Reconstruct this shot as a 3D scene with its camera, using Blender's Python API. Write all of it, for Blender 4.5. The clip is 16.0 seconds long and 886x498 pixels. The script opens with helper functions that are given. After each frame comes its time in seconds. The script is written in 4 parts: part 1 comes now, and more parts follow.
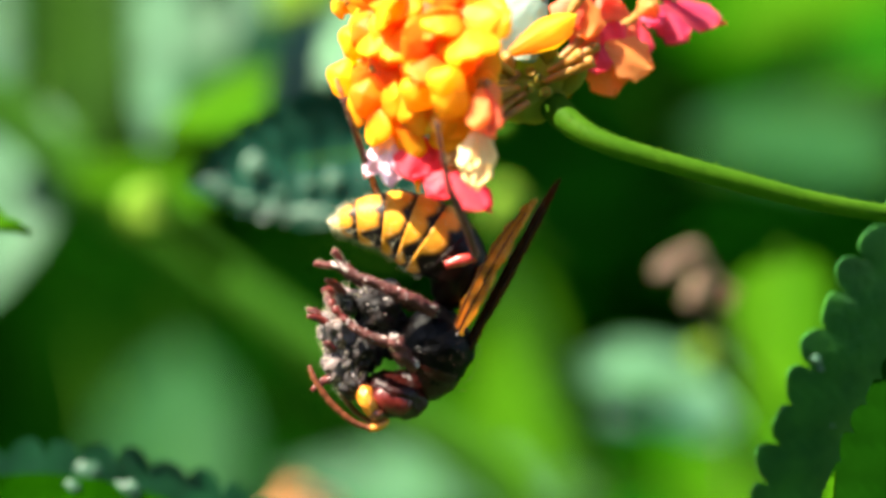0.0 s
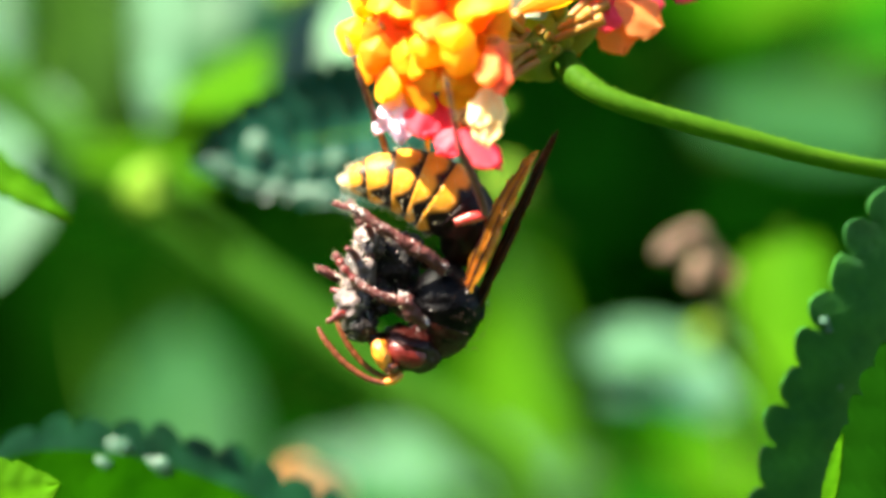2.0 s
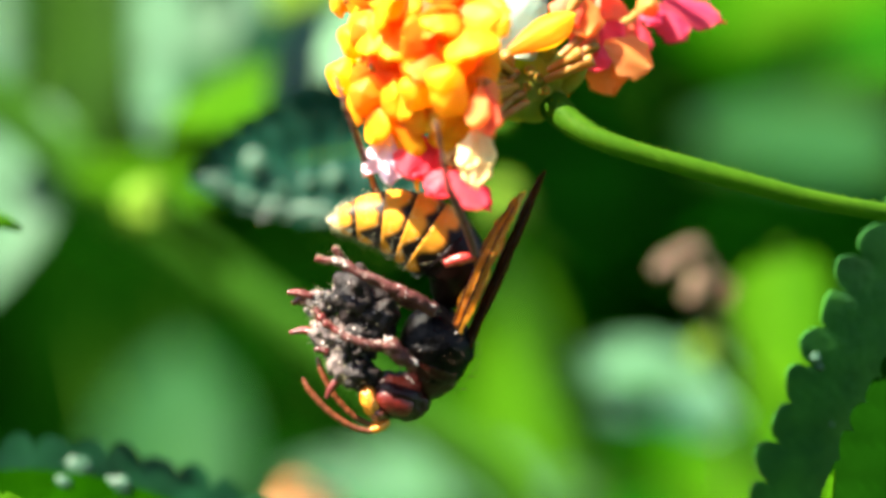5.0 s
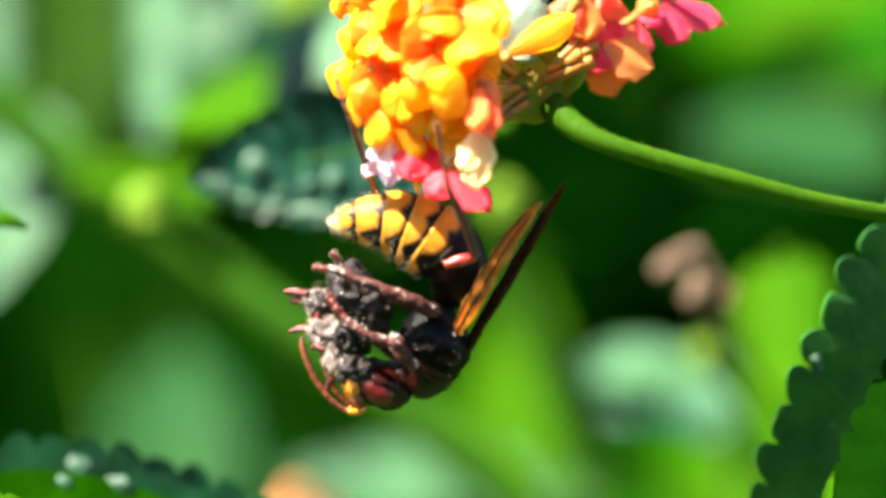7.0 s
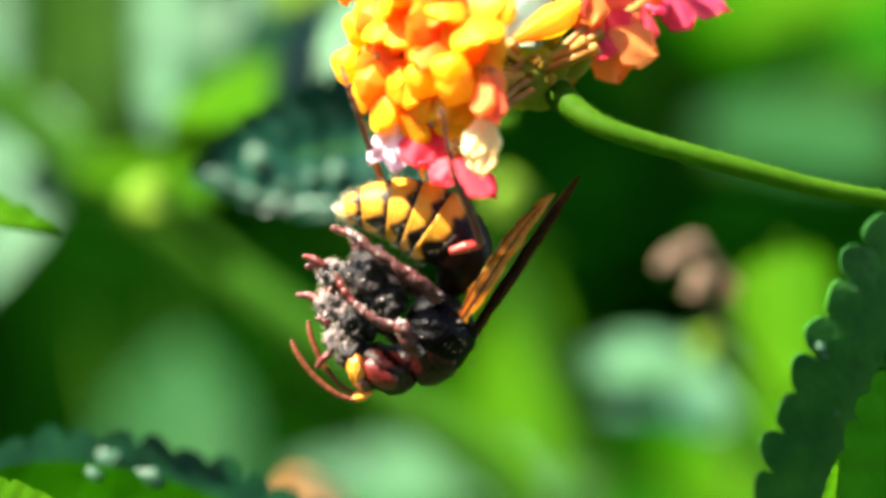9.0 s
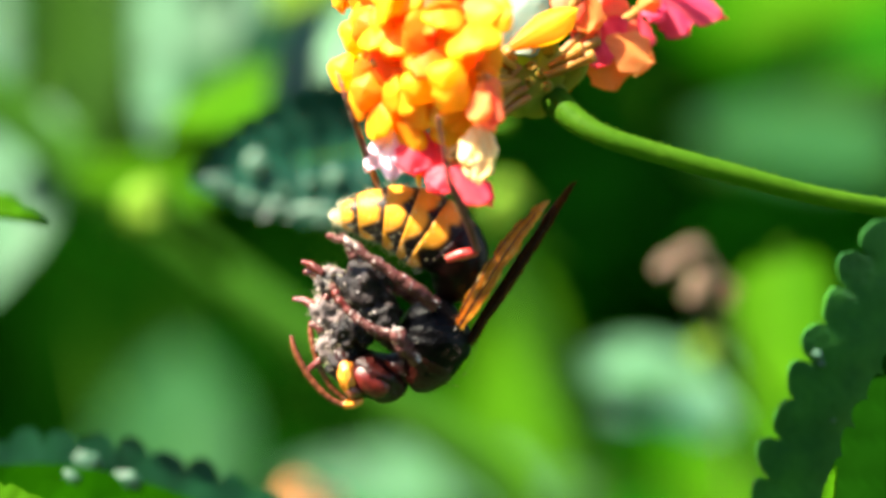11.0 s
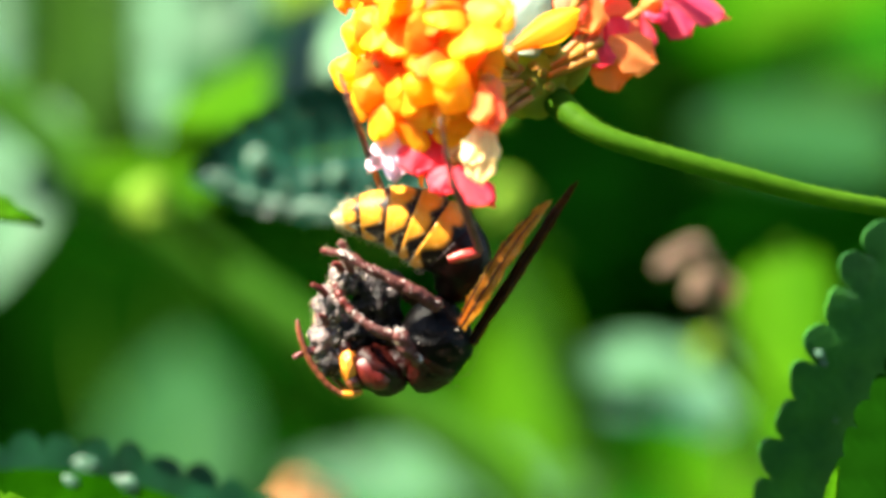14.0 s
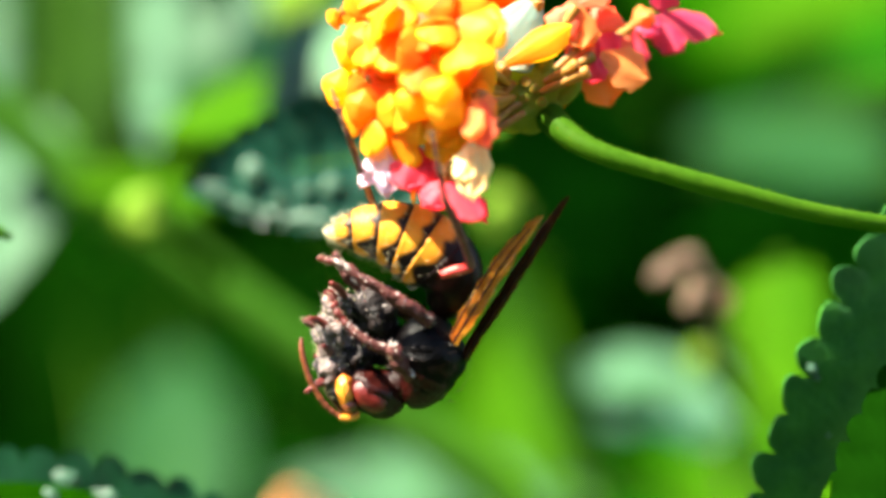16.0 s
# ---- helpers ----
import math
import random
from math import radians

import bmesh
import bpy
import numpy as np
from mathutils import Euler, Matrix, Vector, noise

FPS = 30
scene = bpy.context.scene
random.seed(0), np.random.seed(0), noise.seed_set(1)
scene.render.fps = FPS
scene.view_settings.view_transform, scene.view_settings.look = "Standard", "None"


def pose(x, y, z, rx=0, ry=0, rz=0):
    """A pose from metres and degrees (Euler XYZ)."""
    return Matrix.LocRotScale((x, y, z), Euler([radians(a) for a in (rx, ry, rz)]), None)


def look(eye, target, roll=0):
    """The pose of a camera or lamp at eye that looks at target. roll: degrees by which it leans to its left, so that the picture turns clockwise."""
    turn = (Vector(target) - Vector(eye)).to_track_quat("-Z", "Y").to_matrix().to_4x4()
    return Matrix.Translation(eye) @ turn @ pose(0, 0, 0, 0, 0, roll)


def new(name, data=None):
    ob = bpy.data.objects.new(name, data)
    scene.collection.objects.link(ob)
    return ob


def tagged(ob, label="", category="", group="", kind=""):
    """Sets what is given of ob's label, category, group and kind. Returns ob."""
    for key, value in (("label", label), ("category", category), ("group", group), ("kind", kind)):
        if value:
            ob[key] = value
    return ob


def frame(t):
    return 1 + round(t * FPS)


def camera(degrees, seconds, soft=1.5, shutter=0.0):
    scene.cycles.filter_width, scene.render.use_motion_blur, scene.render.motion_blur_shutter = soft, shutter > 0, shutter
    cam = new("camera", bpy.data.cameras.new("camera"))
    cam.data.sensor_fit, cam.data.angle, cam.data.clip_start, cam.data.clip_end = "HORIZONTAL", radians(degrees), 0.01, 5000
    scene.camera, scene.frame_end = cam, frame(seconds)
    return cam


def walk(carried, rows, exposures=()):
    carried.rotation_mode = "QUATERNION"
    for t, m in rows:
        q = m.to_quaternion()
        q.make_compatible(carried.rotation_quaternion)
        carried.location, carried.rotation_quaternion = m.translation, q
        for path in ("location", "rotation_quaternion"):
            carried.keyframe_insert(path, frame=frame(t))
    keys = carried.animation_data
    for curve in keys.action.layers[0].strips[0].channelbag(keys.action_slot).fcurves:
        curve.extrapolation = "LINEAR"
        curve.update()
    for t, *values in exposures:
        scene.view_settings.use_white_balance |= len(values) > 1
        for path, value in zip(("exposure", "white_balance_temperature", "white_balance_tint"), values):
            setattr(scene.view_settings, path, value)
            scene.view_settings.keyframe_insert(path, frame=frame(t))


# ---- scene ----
# The scene is laid out in millimetres round the flower; MM turns them to metres.
MM = 0.001
Z0 = 600.0            # height of the lens above the ground, mm
EYE = 177.85          # lens to flower, mm
PXD = 0.01289         # degrees of turn for a unit of drift at the far hedge


def W(x, y, z):
    return Vector((x, y, z + Z0)) * MM


# ---- camera and its walk ----
cam = camera(20.0, 16.0, soft=3.6)
cam.data.dof.use_dof = True
cam.data.dof.focus_distance = (EYE - 1.5) * MM
cam.data.dof.aperture_fstop = 10.5

# drift of the distance by the hand-held turn of the lens: seconds, right, down
TURNS = [(0, 0, 0), (.5, 0, -3), (1, 3, -17), (1.5, 6, -37), (2, 5, -36), (2.5, 10.5, -24.5), (3, 6, -10.5), (3.5, 0, 0),
         (4, 0, -4), (6.5, 1, -6), (7, 1, -3), (7.5, 2, 0), (8, 3, 5.5), (8.5, 1, -4.5), (9, 5, -13.5), (11.5, 2, -4),
         (12, 2, -4), (12.5, 0, -4), (13, -1, -8), (13.5, 2, -11), (14, 5, -10), (14.5, 8, 1), (15, 5, 7), (15.5, 2, 9), (16, -4, 9)]
walk(cam, [(t, pose(0, -EYE * MM, Z0 * MM, 90 + dy * PXD, 0, dx * PXD)) for t, dx, dy in TURNS],
     [(0, 2.68), (0.7, 2.71), (1.1, 2.68), (1.5, 3.07), (2.5, 3.05), (3.3, 2.92), (16, 2.92)])

# ---- light ----
SUN = Vector((-0.52, -0.27, 0.81)).normalized()
sun = new("sun", bpy.data.lights.new("sun", "SUN"))
sun.data.energy, sun.data.angle, sun.data.color = 5.0, radians(0.53), (1.0, 0.93, 0.75)
sun.matrix_world = look(SUN * 3, (0, 0, 0))
world = bpy.data.worlds.new("sky")
scene.world = world
world.use_nodes = True
wn = world.node_tree.nodes
sky = wn.new("ShaderNodeTexSky")
sky.sky_type, sky.sun_disc = "NISHITA", False
sky.sun_elevation, sky.sun_rotation = math.asin(SUN.z), math.atan2(SUN.x, SUN.y)
wn["Background"].inputs["Strength"].default_value = 0.08
world.node_tree.links.new(sky.outputs["Color"], wn["Background"].inputs["Color"])


# ---- materials ----
def material(name, a, b, scale=400.0, rough=0.5, bump=0.2, see=0.0, see_color=None, spec=0.5, attr=False, fine=None, coat=0.0):
    """Two colours mixed by coarse and fine noise; see: share of light let through; attr: the mesh's own pattern is mixed in."""
    m = bpy.data.materials.new(name)
    m.use_nodes = True
    nt = m.node_tree
    n, k = nt.nodes, nt.links.new
    p = n["Principled BSDF"]
    co = n.new("ShaderNodeTexCoord")
    n1, n2 = n.new("ShaderNodeTexNoise"), n.new("ShaderNodeTexNoise")
    n1.inputs["Scale"].default_value, n1.inputs["Detail"].default_value = scale, 3
    n2.inputs["Scale"].default_value, n2.inputs["Detail"].default_value = fine or scale * 6, 2
    k(co.outputs["Object"], n1.inputs["Vector"])
    k(co.outputs["Object"], n2.inputs["Vector"])
    mul = n.new("ShaderNodeMath")
    mul.operation, mul.use_clamp = "MULTIPLY_ADD", True
    k(n2.outputs["Fac"], mul.inputs[0])
    mul.inputs[1].default_value = 0.6
    ramp = n.new("ShaderNodeMapRange")
    ramp.inputs["From Min"].default_value, ramp.inputs["From Max"].default_value = 0.32, 0.68
    ramp.inputs["To Min"].default_value, ramp.inputs["To Max"].default_value = -0.3, 0.7
    k(n1.outputs["Fac"], ramp.inputs["Value"])
    k(ramp.outputs["Result"], mul.inputs[2])
    mix = n.new("ShaderNodeMix")
    mix.data_type = "RGBA"
    mix.inputs["A"].default_value, mix.inputs["B"].default_value = (*a, 1), (*b, 1)
    k(mul.outputs[0], mix.inputs["Factor"])
    color = mix.outputs["Result"]
    if attr:
        at = n.new("ShaderNodeVertexColor")
        at.layer_name = "Pattern"
        m2 = n.new("ShaderNodeMix")
        m2.data_type, m2.blend_type = "RGBA", "MULTIPLY"
        m2.inputs["Factor"].default_value = 1.0
        k(color, m2.inputs["A"])
        k(at.outputs["Color"], m2.inputs["B"])
        color = m2.outputs["Result"]
    k(color, p.inputs["Base Color"])
    p.inputs["Roughness"].default_value = rough
    p.inputs["Specular IOR Level"].default_value = spec
    p.inputs["Coat Weight"].default_value = coat
    p.inputs["Coat Roughness"].default_value = 0.15
    if bump:
        bp = n.new("ShaderNodeBump")
        bp.inputs["Strength"].default_value, bp.inputs["Distance"].default_value = bump, 0.0002
        k(n2.outputs["Fac"], bp.inputs["Height"])
        k(bp.outputs["Normal"], p.inputs["Normal"])
    if see:
        tr, ms = n.new("ShaderNodeBsdfTranslucent"), n.new("ShaderNodeMixShader")
        if see_color:
            m3 = n.new("ShaderNodeMix")
            m3.data_type, m3.blend_type = "RGBA", "MIX"
            m3.inputs["Factor"].default_value = 0.55
            k(color, m3.inputs["A"])
            m3.inputs["B"].default_value = (*see_color, 1)
            k(m3.outputs["Result"], tr.inputs["Color"])
        else:
            k(color, tr.inputs["Color"])
        ms.inputs[0].default_value = see
        k(p.outputs[0], ms.inputs[1])
        k(tr.outputs[0], ms.inputs[2])
        k(ms.outputs[0], n["Material Output"].inputs["Surface"])
    return m


LEAF_DARK = material("dark_leaf", (0.0137, 0.0682, 0.0137), (0.0277, 0.12, 0.0171), 260, 0.5, 0.7, see=0.06, see_color=(0.0342, 0.207, 0.00342), attr=True, spec=0.08, coat=0.2)
LEAF_MID = material("green_leaf", (0.00483, 0.0389, 0.000346), (0.00966, 0.0605, 0.000519), 200, 0.7, 0.4, see=0.35, see_color=(0.0145, 0.104, 0), attr=True, spec=0.0)
# leaf green cut very dark, with shade put into the colour
LEAF_UNLIT = material("unlit_leaf", (0.000512, 0.00567, 0.000159), (0.00104, 0.00905, 0.000266), 200, 0.7, 0.4, see=0.35, see_color=(0.000922, 0.014, 0), attr=True, spec=0.0)
LEAF_OLIVE = material("olive_leaf", (0.00553, 0.023, 0.00023), (0.00926, 0.0335, 0.000463), 120, 0.7, 0.4, see=0.35, see_color=(0.0185, 0.0598, 0), attr=True, spec=0.04)
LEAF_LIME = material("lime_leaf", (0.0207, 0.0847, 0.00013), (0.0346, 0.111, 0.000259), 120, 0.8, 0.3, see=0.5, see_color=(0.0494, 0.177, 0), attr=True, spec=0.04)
LEAF_PALE = material("pale_leaf", (0.00614, 0.0337, 0.00914), (0.0117, 0.0471, 0.0144), 120, 0.6, 0.3, see=0.25, see_color=(0.0068, 0.0496, 0.0021), attr=True, spec=0.04)
# pale mint base colour paints the sheen of sky and sun on leaves
LEAF_SHEEN = material("sheen_leaf", (0.00864, 0.0303, 0.0137), (0.0445, 0.12, 0.0613), 190, 0.6, 0.3, see=0.2, see_color=(0.0131, 0.0661, 0.00988), attr=True, spec=0.15)
# pale green that stands for glints on the darker leaves
LEAF_GLINT = material("leaf_glint", (0.0148, 0.0639, 0.0295), (0.0492, 0.118, 0.0689), 300, 0.5, 0.3, see=0.2, see_color=(0.0148, 0.0741, 0.0246), spec=0.6)
LEAF_TEAL = material("teal_leaf", (0.00241, 0.0264, 0.0171), (0.00562, 0.0452, 0.0282), 200, 0.45, 0.4, see=0.2, see_color=(0.00697, 0.0658, 0.00991), attr=True, spec=0.15, coat=0.12)
LEAF_LOW = material("low_leaf", (0.00208, 0.025, 0.00995), (0.00519, 0.0458, 0.0166), 200, 0.45, 0.25, see=0.3, see_color=(0.0104, 0.0883, 0.00333), attr=True, spec=0.15, coat=0.3)
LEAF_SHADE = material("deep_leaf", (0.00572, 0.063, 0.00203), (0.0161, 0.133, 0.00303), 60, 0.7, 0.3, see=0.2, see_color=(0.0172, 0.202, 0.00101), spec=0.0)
# darkened copy of the leaf green: the shade is in its colour
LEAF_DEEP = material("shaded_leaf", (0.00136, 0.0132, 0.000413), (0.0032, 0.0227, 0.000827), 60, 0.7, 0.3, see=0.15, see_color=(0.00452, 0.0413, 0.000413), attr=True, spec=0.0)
STEM = material("stem_green", (0.0389, 0.112, 0.00417), (0.0528, 0.132, 0.00555), 300, 0.6, 0.08, see=0.5, see_color=(0.0765, 0.19, 0.00277), spec=0.05)
STEM_FAR = material("far_stem_green", (0.0244, 0.0884, 0.00322), (0.0296, 0.101, 0.00403), 300, 0.55, 0.2, see=0.3, see_color=(0.0392, 0.139, 0.00205), spec=0.1)
SEPAL = material("sepal_green", (0.221, 0.272, 0.0202), (0.402, 0.342, 0.0403), 500, 0.6, 0.4, see=0.55, see_color=(0.363, 0.421, 0.0101), spec=0.3)
BUD = material("bud_green", (0.0944, 0.204, 0.00788), (0.173, 0.282, 0.0236), 300, 0.6, 0.3, see=0.35, see_color=(0.158, 0.314, 0.00788), spec=0.1)
PETAL_YELLOW = material("yellow_petal", (0.95, 0.484, 0.012), (0.95, 0.628, 0.025), 250, 0.5, 0.15, see=0.72, see_color=(0.95, 0.577, 0), attr=True, spec=0.3)
PETAL_ORANGE = material("orange_petal", (0.95, 0.25, 0.008), (0.95, 0.38, 0.015), 250, 0.5, 0.15, see=0.72, see_color=(0.98, 0.3, 0.003), attr=True, spec=0.3)
PETAL_SALMON = material("salmon_petal", (0.95, 0.225, 0.111), (0.95, 0.36, 0.156), 250, 0.5, 0.15, see=0.72, see_color=(0.95, 0.18, 0.0325), attr=True, spec=0.3)
PETAL_PINK = material("pink_petal", (0.93, 0.0765, 0.15), (0.95, 0.17, 0.21), 250, 0.5, 0.15, see=0.72, see_color=(0.95, 0.119, 0.21), attr=True, spec=0.3)
PETAL_MAGENTA = material("magenta_petal", (0.75, 0.0525, 0.177), (0.82, 0.18, 0.258), 250, 0.5, 0.15, see=0.72, see_color=(0.85, 0.0525, 0.17), attr=True, spec=0.3)
PETAL_CREAM = material("cream_petal", (0.94, 0.62, 0.225), (0.95, 0.8, 0.413), 250, 0.5, 0.3, see=0.4, see_color=(0.95, 0.7, 0.262), attr=True, spec=0.3)
PETAL_PEACH = material("peach_petal", (0.95, 0.374, 0.091), (0.95, 0.51, 0.168), 250, 0.5, 0.15, see=0.72, see_color=(0.92, 0.306, 0.042), attr=True, spec=0.3)
PETAL_GREEN = material("greenish_white_petal", (0.227, 0.335, 0.248), (0.335, 0.405, 0.346), 250, 0.5, 0.3, see=0.4, see_color=(0.216, 0.324, 0.216), attr=True, spec=0.3)
PETAL_WHITE = material("pale_petal", (0.784, 0.403, 0.538), (0.874, 0.694, 0.739), 250, 0.5, 0.3, see=0.4, see_color=(0.95, 0.84, 0.784), attr=True, spec=0.3)
SALMON_TUBE = material("salmon_tube", (0.398, 0.149, 0.0204), (0.438, 0.209, 0.0292), 500, 0.5, 0.3, see=0.4, see_color=(0.398, 0.149, 0.0175))
TUBE = material("corolla_tube", (0.446, 0.189, 0.0105), (0.472, 0.237, 0.021), 500, 0.5, 0.3, see=0.3, see_color=(0.315, 0.105, 0.00525))
ABDOMEN = material("banded_chitin", (0.72, 0.72, 0.72), (1.0, 1.0, 1.0), 900, 0.36, 0.2, attr=True, spec=0.1, fine=9000)
BLACK = material("black_chitin", (0.000457, 0.000392, 0.000525), (0.00131, 0.000851, 0.000916), 900, 0.3, 0.6, spec=0.06, fine=5000)
BROWN = material("red_brown_chitin", (0.0058, 0.00087, 0.000725), (0.0218, 0.00254, 0.0016), 700, 0.34, 0.6, spec=0.15, fine=4000)
LEG = material("leg_chitin", (0.048, 0.0032, 0.0024), (0.136, 0.0161, 0.0104), 900, 0.3, 0.7, spec=0.45, fine=5000)
DUSTY_LEG = material("dusty_leg_chitin", (0.0278, 0.00202, 0.00152), (0.101, 0.0304, 0.0253), 800, 0.6, 1.0, spec=0.2, fine=3200)
RED_LEG = material("red_chitin", (0.216, 0.0065, 0.00543), (0.367, 0.0271, 0.0216), 900, 0.22, 0.4, spec=0.5, fine=5000)
PINK_LEG = material("pale_leg_chitin", (0.045, 0.00675, 0.00525), (0.112, 0.0375, 0.03), 900, 0.4, 0.5, spec=0.3, fine=5000)
YELLOW = material("yellow_chitin", (0.516, 0.134, 0.00593), (0.586, 0.202, 0.0148), 700, 0.35, 0.3, fine=6000)
AMBER = material("antenna_chitin", (0.0726, 0.0145, 0.00436), (0.145, 0.0327, 0.00726), 700, 0.4, 0.3, fine=6000)
EYE_MAT = material("eye_chitin", (0.0432, 0.00432, 0.00324), (0.13, 0.013, 0.00862), 900, 0.25, 0.3, spec=0.3, fine=12000)
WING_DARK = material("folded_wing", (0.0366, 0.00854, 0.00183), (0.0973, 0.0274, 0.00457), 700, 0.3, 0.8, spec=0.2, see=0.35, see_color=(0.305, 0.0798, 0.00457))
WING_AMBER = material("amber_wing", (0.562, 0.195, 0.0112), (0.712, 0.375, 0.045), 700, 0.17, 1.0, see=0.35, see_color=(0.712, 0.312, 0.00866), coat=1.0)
DUSTED = material("dusty_remains", (0.00356, 0.0013, 0.00101), (0.149, 0.101, 0.092), 520, 0.7, 1.0, fine=2600)
PREY = material("prey_remains", (0.002, 0.0018, 0.002), (0.022, 0.014, 0.013), 700, 0.5, 1.0, spec=0.15, fine=4000)
DUST = material("pollen_dust", (0.168, 0.116, 0.105), (0.612, 0.535, 0.501), 700, 0.7, 0.5, fine=3500)
HAIR = material("pale_hair", (0.363, 0.276, 0.16), (0.561, 0.523, 0.319), 900, 0.5, 0.0, see=0.3)
DARK_HAIR = material("brown_hair", (0.029, 0.0145, 0.00871), (0.0726, 0.0363, 0.0218), 900, 0.5, 0.0)
PETAL_FAR = material("far_petal", (0.423, 0.179, 0.0488), (0.561, 0.277, 0.0977), 200, 0.6, 0.3, see=0.3)
DRY_DARK = material("dark_dry_flower", (0.06, 0.016, 0.008), (0.13, 0.045, 0.02), 300, 0.7, 0.4, see=0.2)
DRY = material("dry_flower", (0.0933, 0.0523, 0.0282), (0.139, 0.0847, 0.0488), 200, 0.7, 0.4, see=0.2)
SOIL = material("grass_ground", (0.010, 0.04, 0.004), (0.03, 0.075, 0.008), 30, 0.9, 0.6)


# ---- building helpers ----
PIV = {}


def thing(name, pivot, label, category, group="", kind=""):
    ob = new(name)
    ob.empty_display_size = 0.002
    ob.location = W(*pivot)
    PIV[ob] = Vector(pivot)
    return tagged(ob, label, category, group, kind)


def part(name, bm, mat, parent, label="", pivot=None, smooth=True):
    """Links a bmesh, drawn in scene millimetres, as one mesh under its thing or part."""
    piv = Vector(pivot) if pivot else PIV[parent].copy()
    bmesh.ops.recalc_face_normals(bm, faces=bm.faces)
    for v in bm.verts:
        v.co = (v.co - piv) * MM
    me = bpy.data.meshes.new(name)
    bm.to_mesh(me)
    bm.free()
    return place(name, me, mat, parent, piv, label, smooth)


def place(name, me, mat, parent, piv, label="", smooth=True):
    if not me.color_attributes:
        white = me.color_attributes.new("Pattern", "FLOAT_COLOR", "POINT")
        white.data.foreach_set("color", np.ones(4 * len(me.vertices), "f"))
    if mat and not me.materials:
        me.materials.append(mat)
    if smooth:
        me.polygons.foreach_set("use_smooth", [True] * len(me.polygons))
    ob = new(name, me)
    ob.parent = parent
    ob.location = (piv - PIV[parent]) * MM
    PIV[ob] = piv
    return tagged(ob, label)


def curve(pts, n):
    """A smooth run of n points through pts (tuples of any length)."""
    P = np.array(pts, float)
    m = len(P)
    if m == 2:
        return [tuple(P[0] + (P[1] - P[0]) * i / (n - 1)) for i in range(n)]
    out = []
    for i in range(n):
        s = i / (n - 1) * (m - 1)
        j = min(int(s), m - 2)
        f = s - j
        a, b, c, d = P[max(j - 1, 0)], P[j], P[j + 1], P[min(j + 2, m - 1)]
        out.append(tuple(0.5 * (2 * b + (c - a) * f + (2 * a - 5 * b + 4 * c - d) * f * f + (3 * b - a - 3 * c + d) * f ** 3)))
    return out


def tube(bm, pts, seg=12, n=24, flat=1.0, up=(0, -1, 0), rough=0.0):
    """A tube along pts (x, y, z, radius); flat squeezes it along up. Returns the rings."""
    run = curve(pts, n)
    rings, C = [], [Vector(p[:3]) for p in run]
    for i, p in enumerate(run):
        t = (C[min(i + 1, n - 1)] - C[max(i - 1, 0)]).normalized()
        u = Vector(up)
        u = (u - t * u.dot(t)).normalized()
        w = t.cross(u)
        ring = []
        for j in range(seg):
            a = 2 * math.pi * j / seg
            r = max(p[3], 0.005)
            if rough:
                r *= 1 + rough * noise.noise(C[i] * 1.7 + Vector((a * 2, 0, 0)))
            ring.append(bm.verts.new(C[i] + (u * math.cos(a) * flat + w * math.sin(a)) * r))
        rings.append(ring)
    for a, b in zip(rings, rings[1:]):
        for j in range(seg):
            bm.faces.new((a[j], a[(j + 1) % seg], b[(j + 1) % seg], b[j]))
    bm.faces.new(rings[0][::-1])
    bm.faces.new(rings[-1])
    return rings


def blob(bm, c, r, turn=(0, 0, 0), rough=0.0, freq=1.0, sub=3):
    """A rounded lump with uneven skin."""
    m = Euler([radians(a) for a in turn]).to_matrix()
    for v in bmesh.ops.create_icosphere(bm, subdivisions=sub, radius=1)["verts"]:
        k = 1 + rough * noise.noise(v.co * freq * 2 + Vector(c))
        v.co = m @ Vector((v.co.x * r[0], v.co.y * r[1], v.co.z * r[2])) * k + Vector(c)


def hairs(bm, spots, length, thick=0.035, rng=random.Random(3)):
    """Thin three-sided bristles at (place, direction)."""
    for p, d in spots:
        p, d = Vector(p), Vector(d).normalized()
        s = d.orthogonal().normalized() * thick
        tip = bm.verts.new(p + d * length * rng.uniform(0.6, 1.2) + s * rng.uniform(-2, 2))
        base = [bm.verts.new(p + Matrix.Rotation(a, 3, d) @ s) for a in (0, 2.09, 4.19)]
        for i in range(3):
            bm.faces.new((base[i], base[(i + 1) % 3], tip))


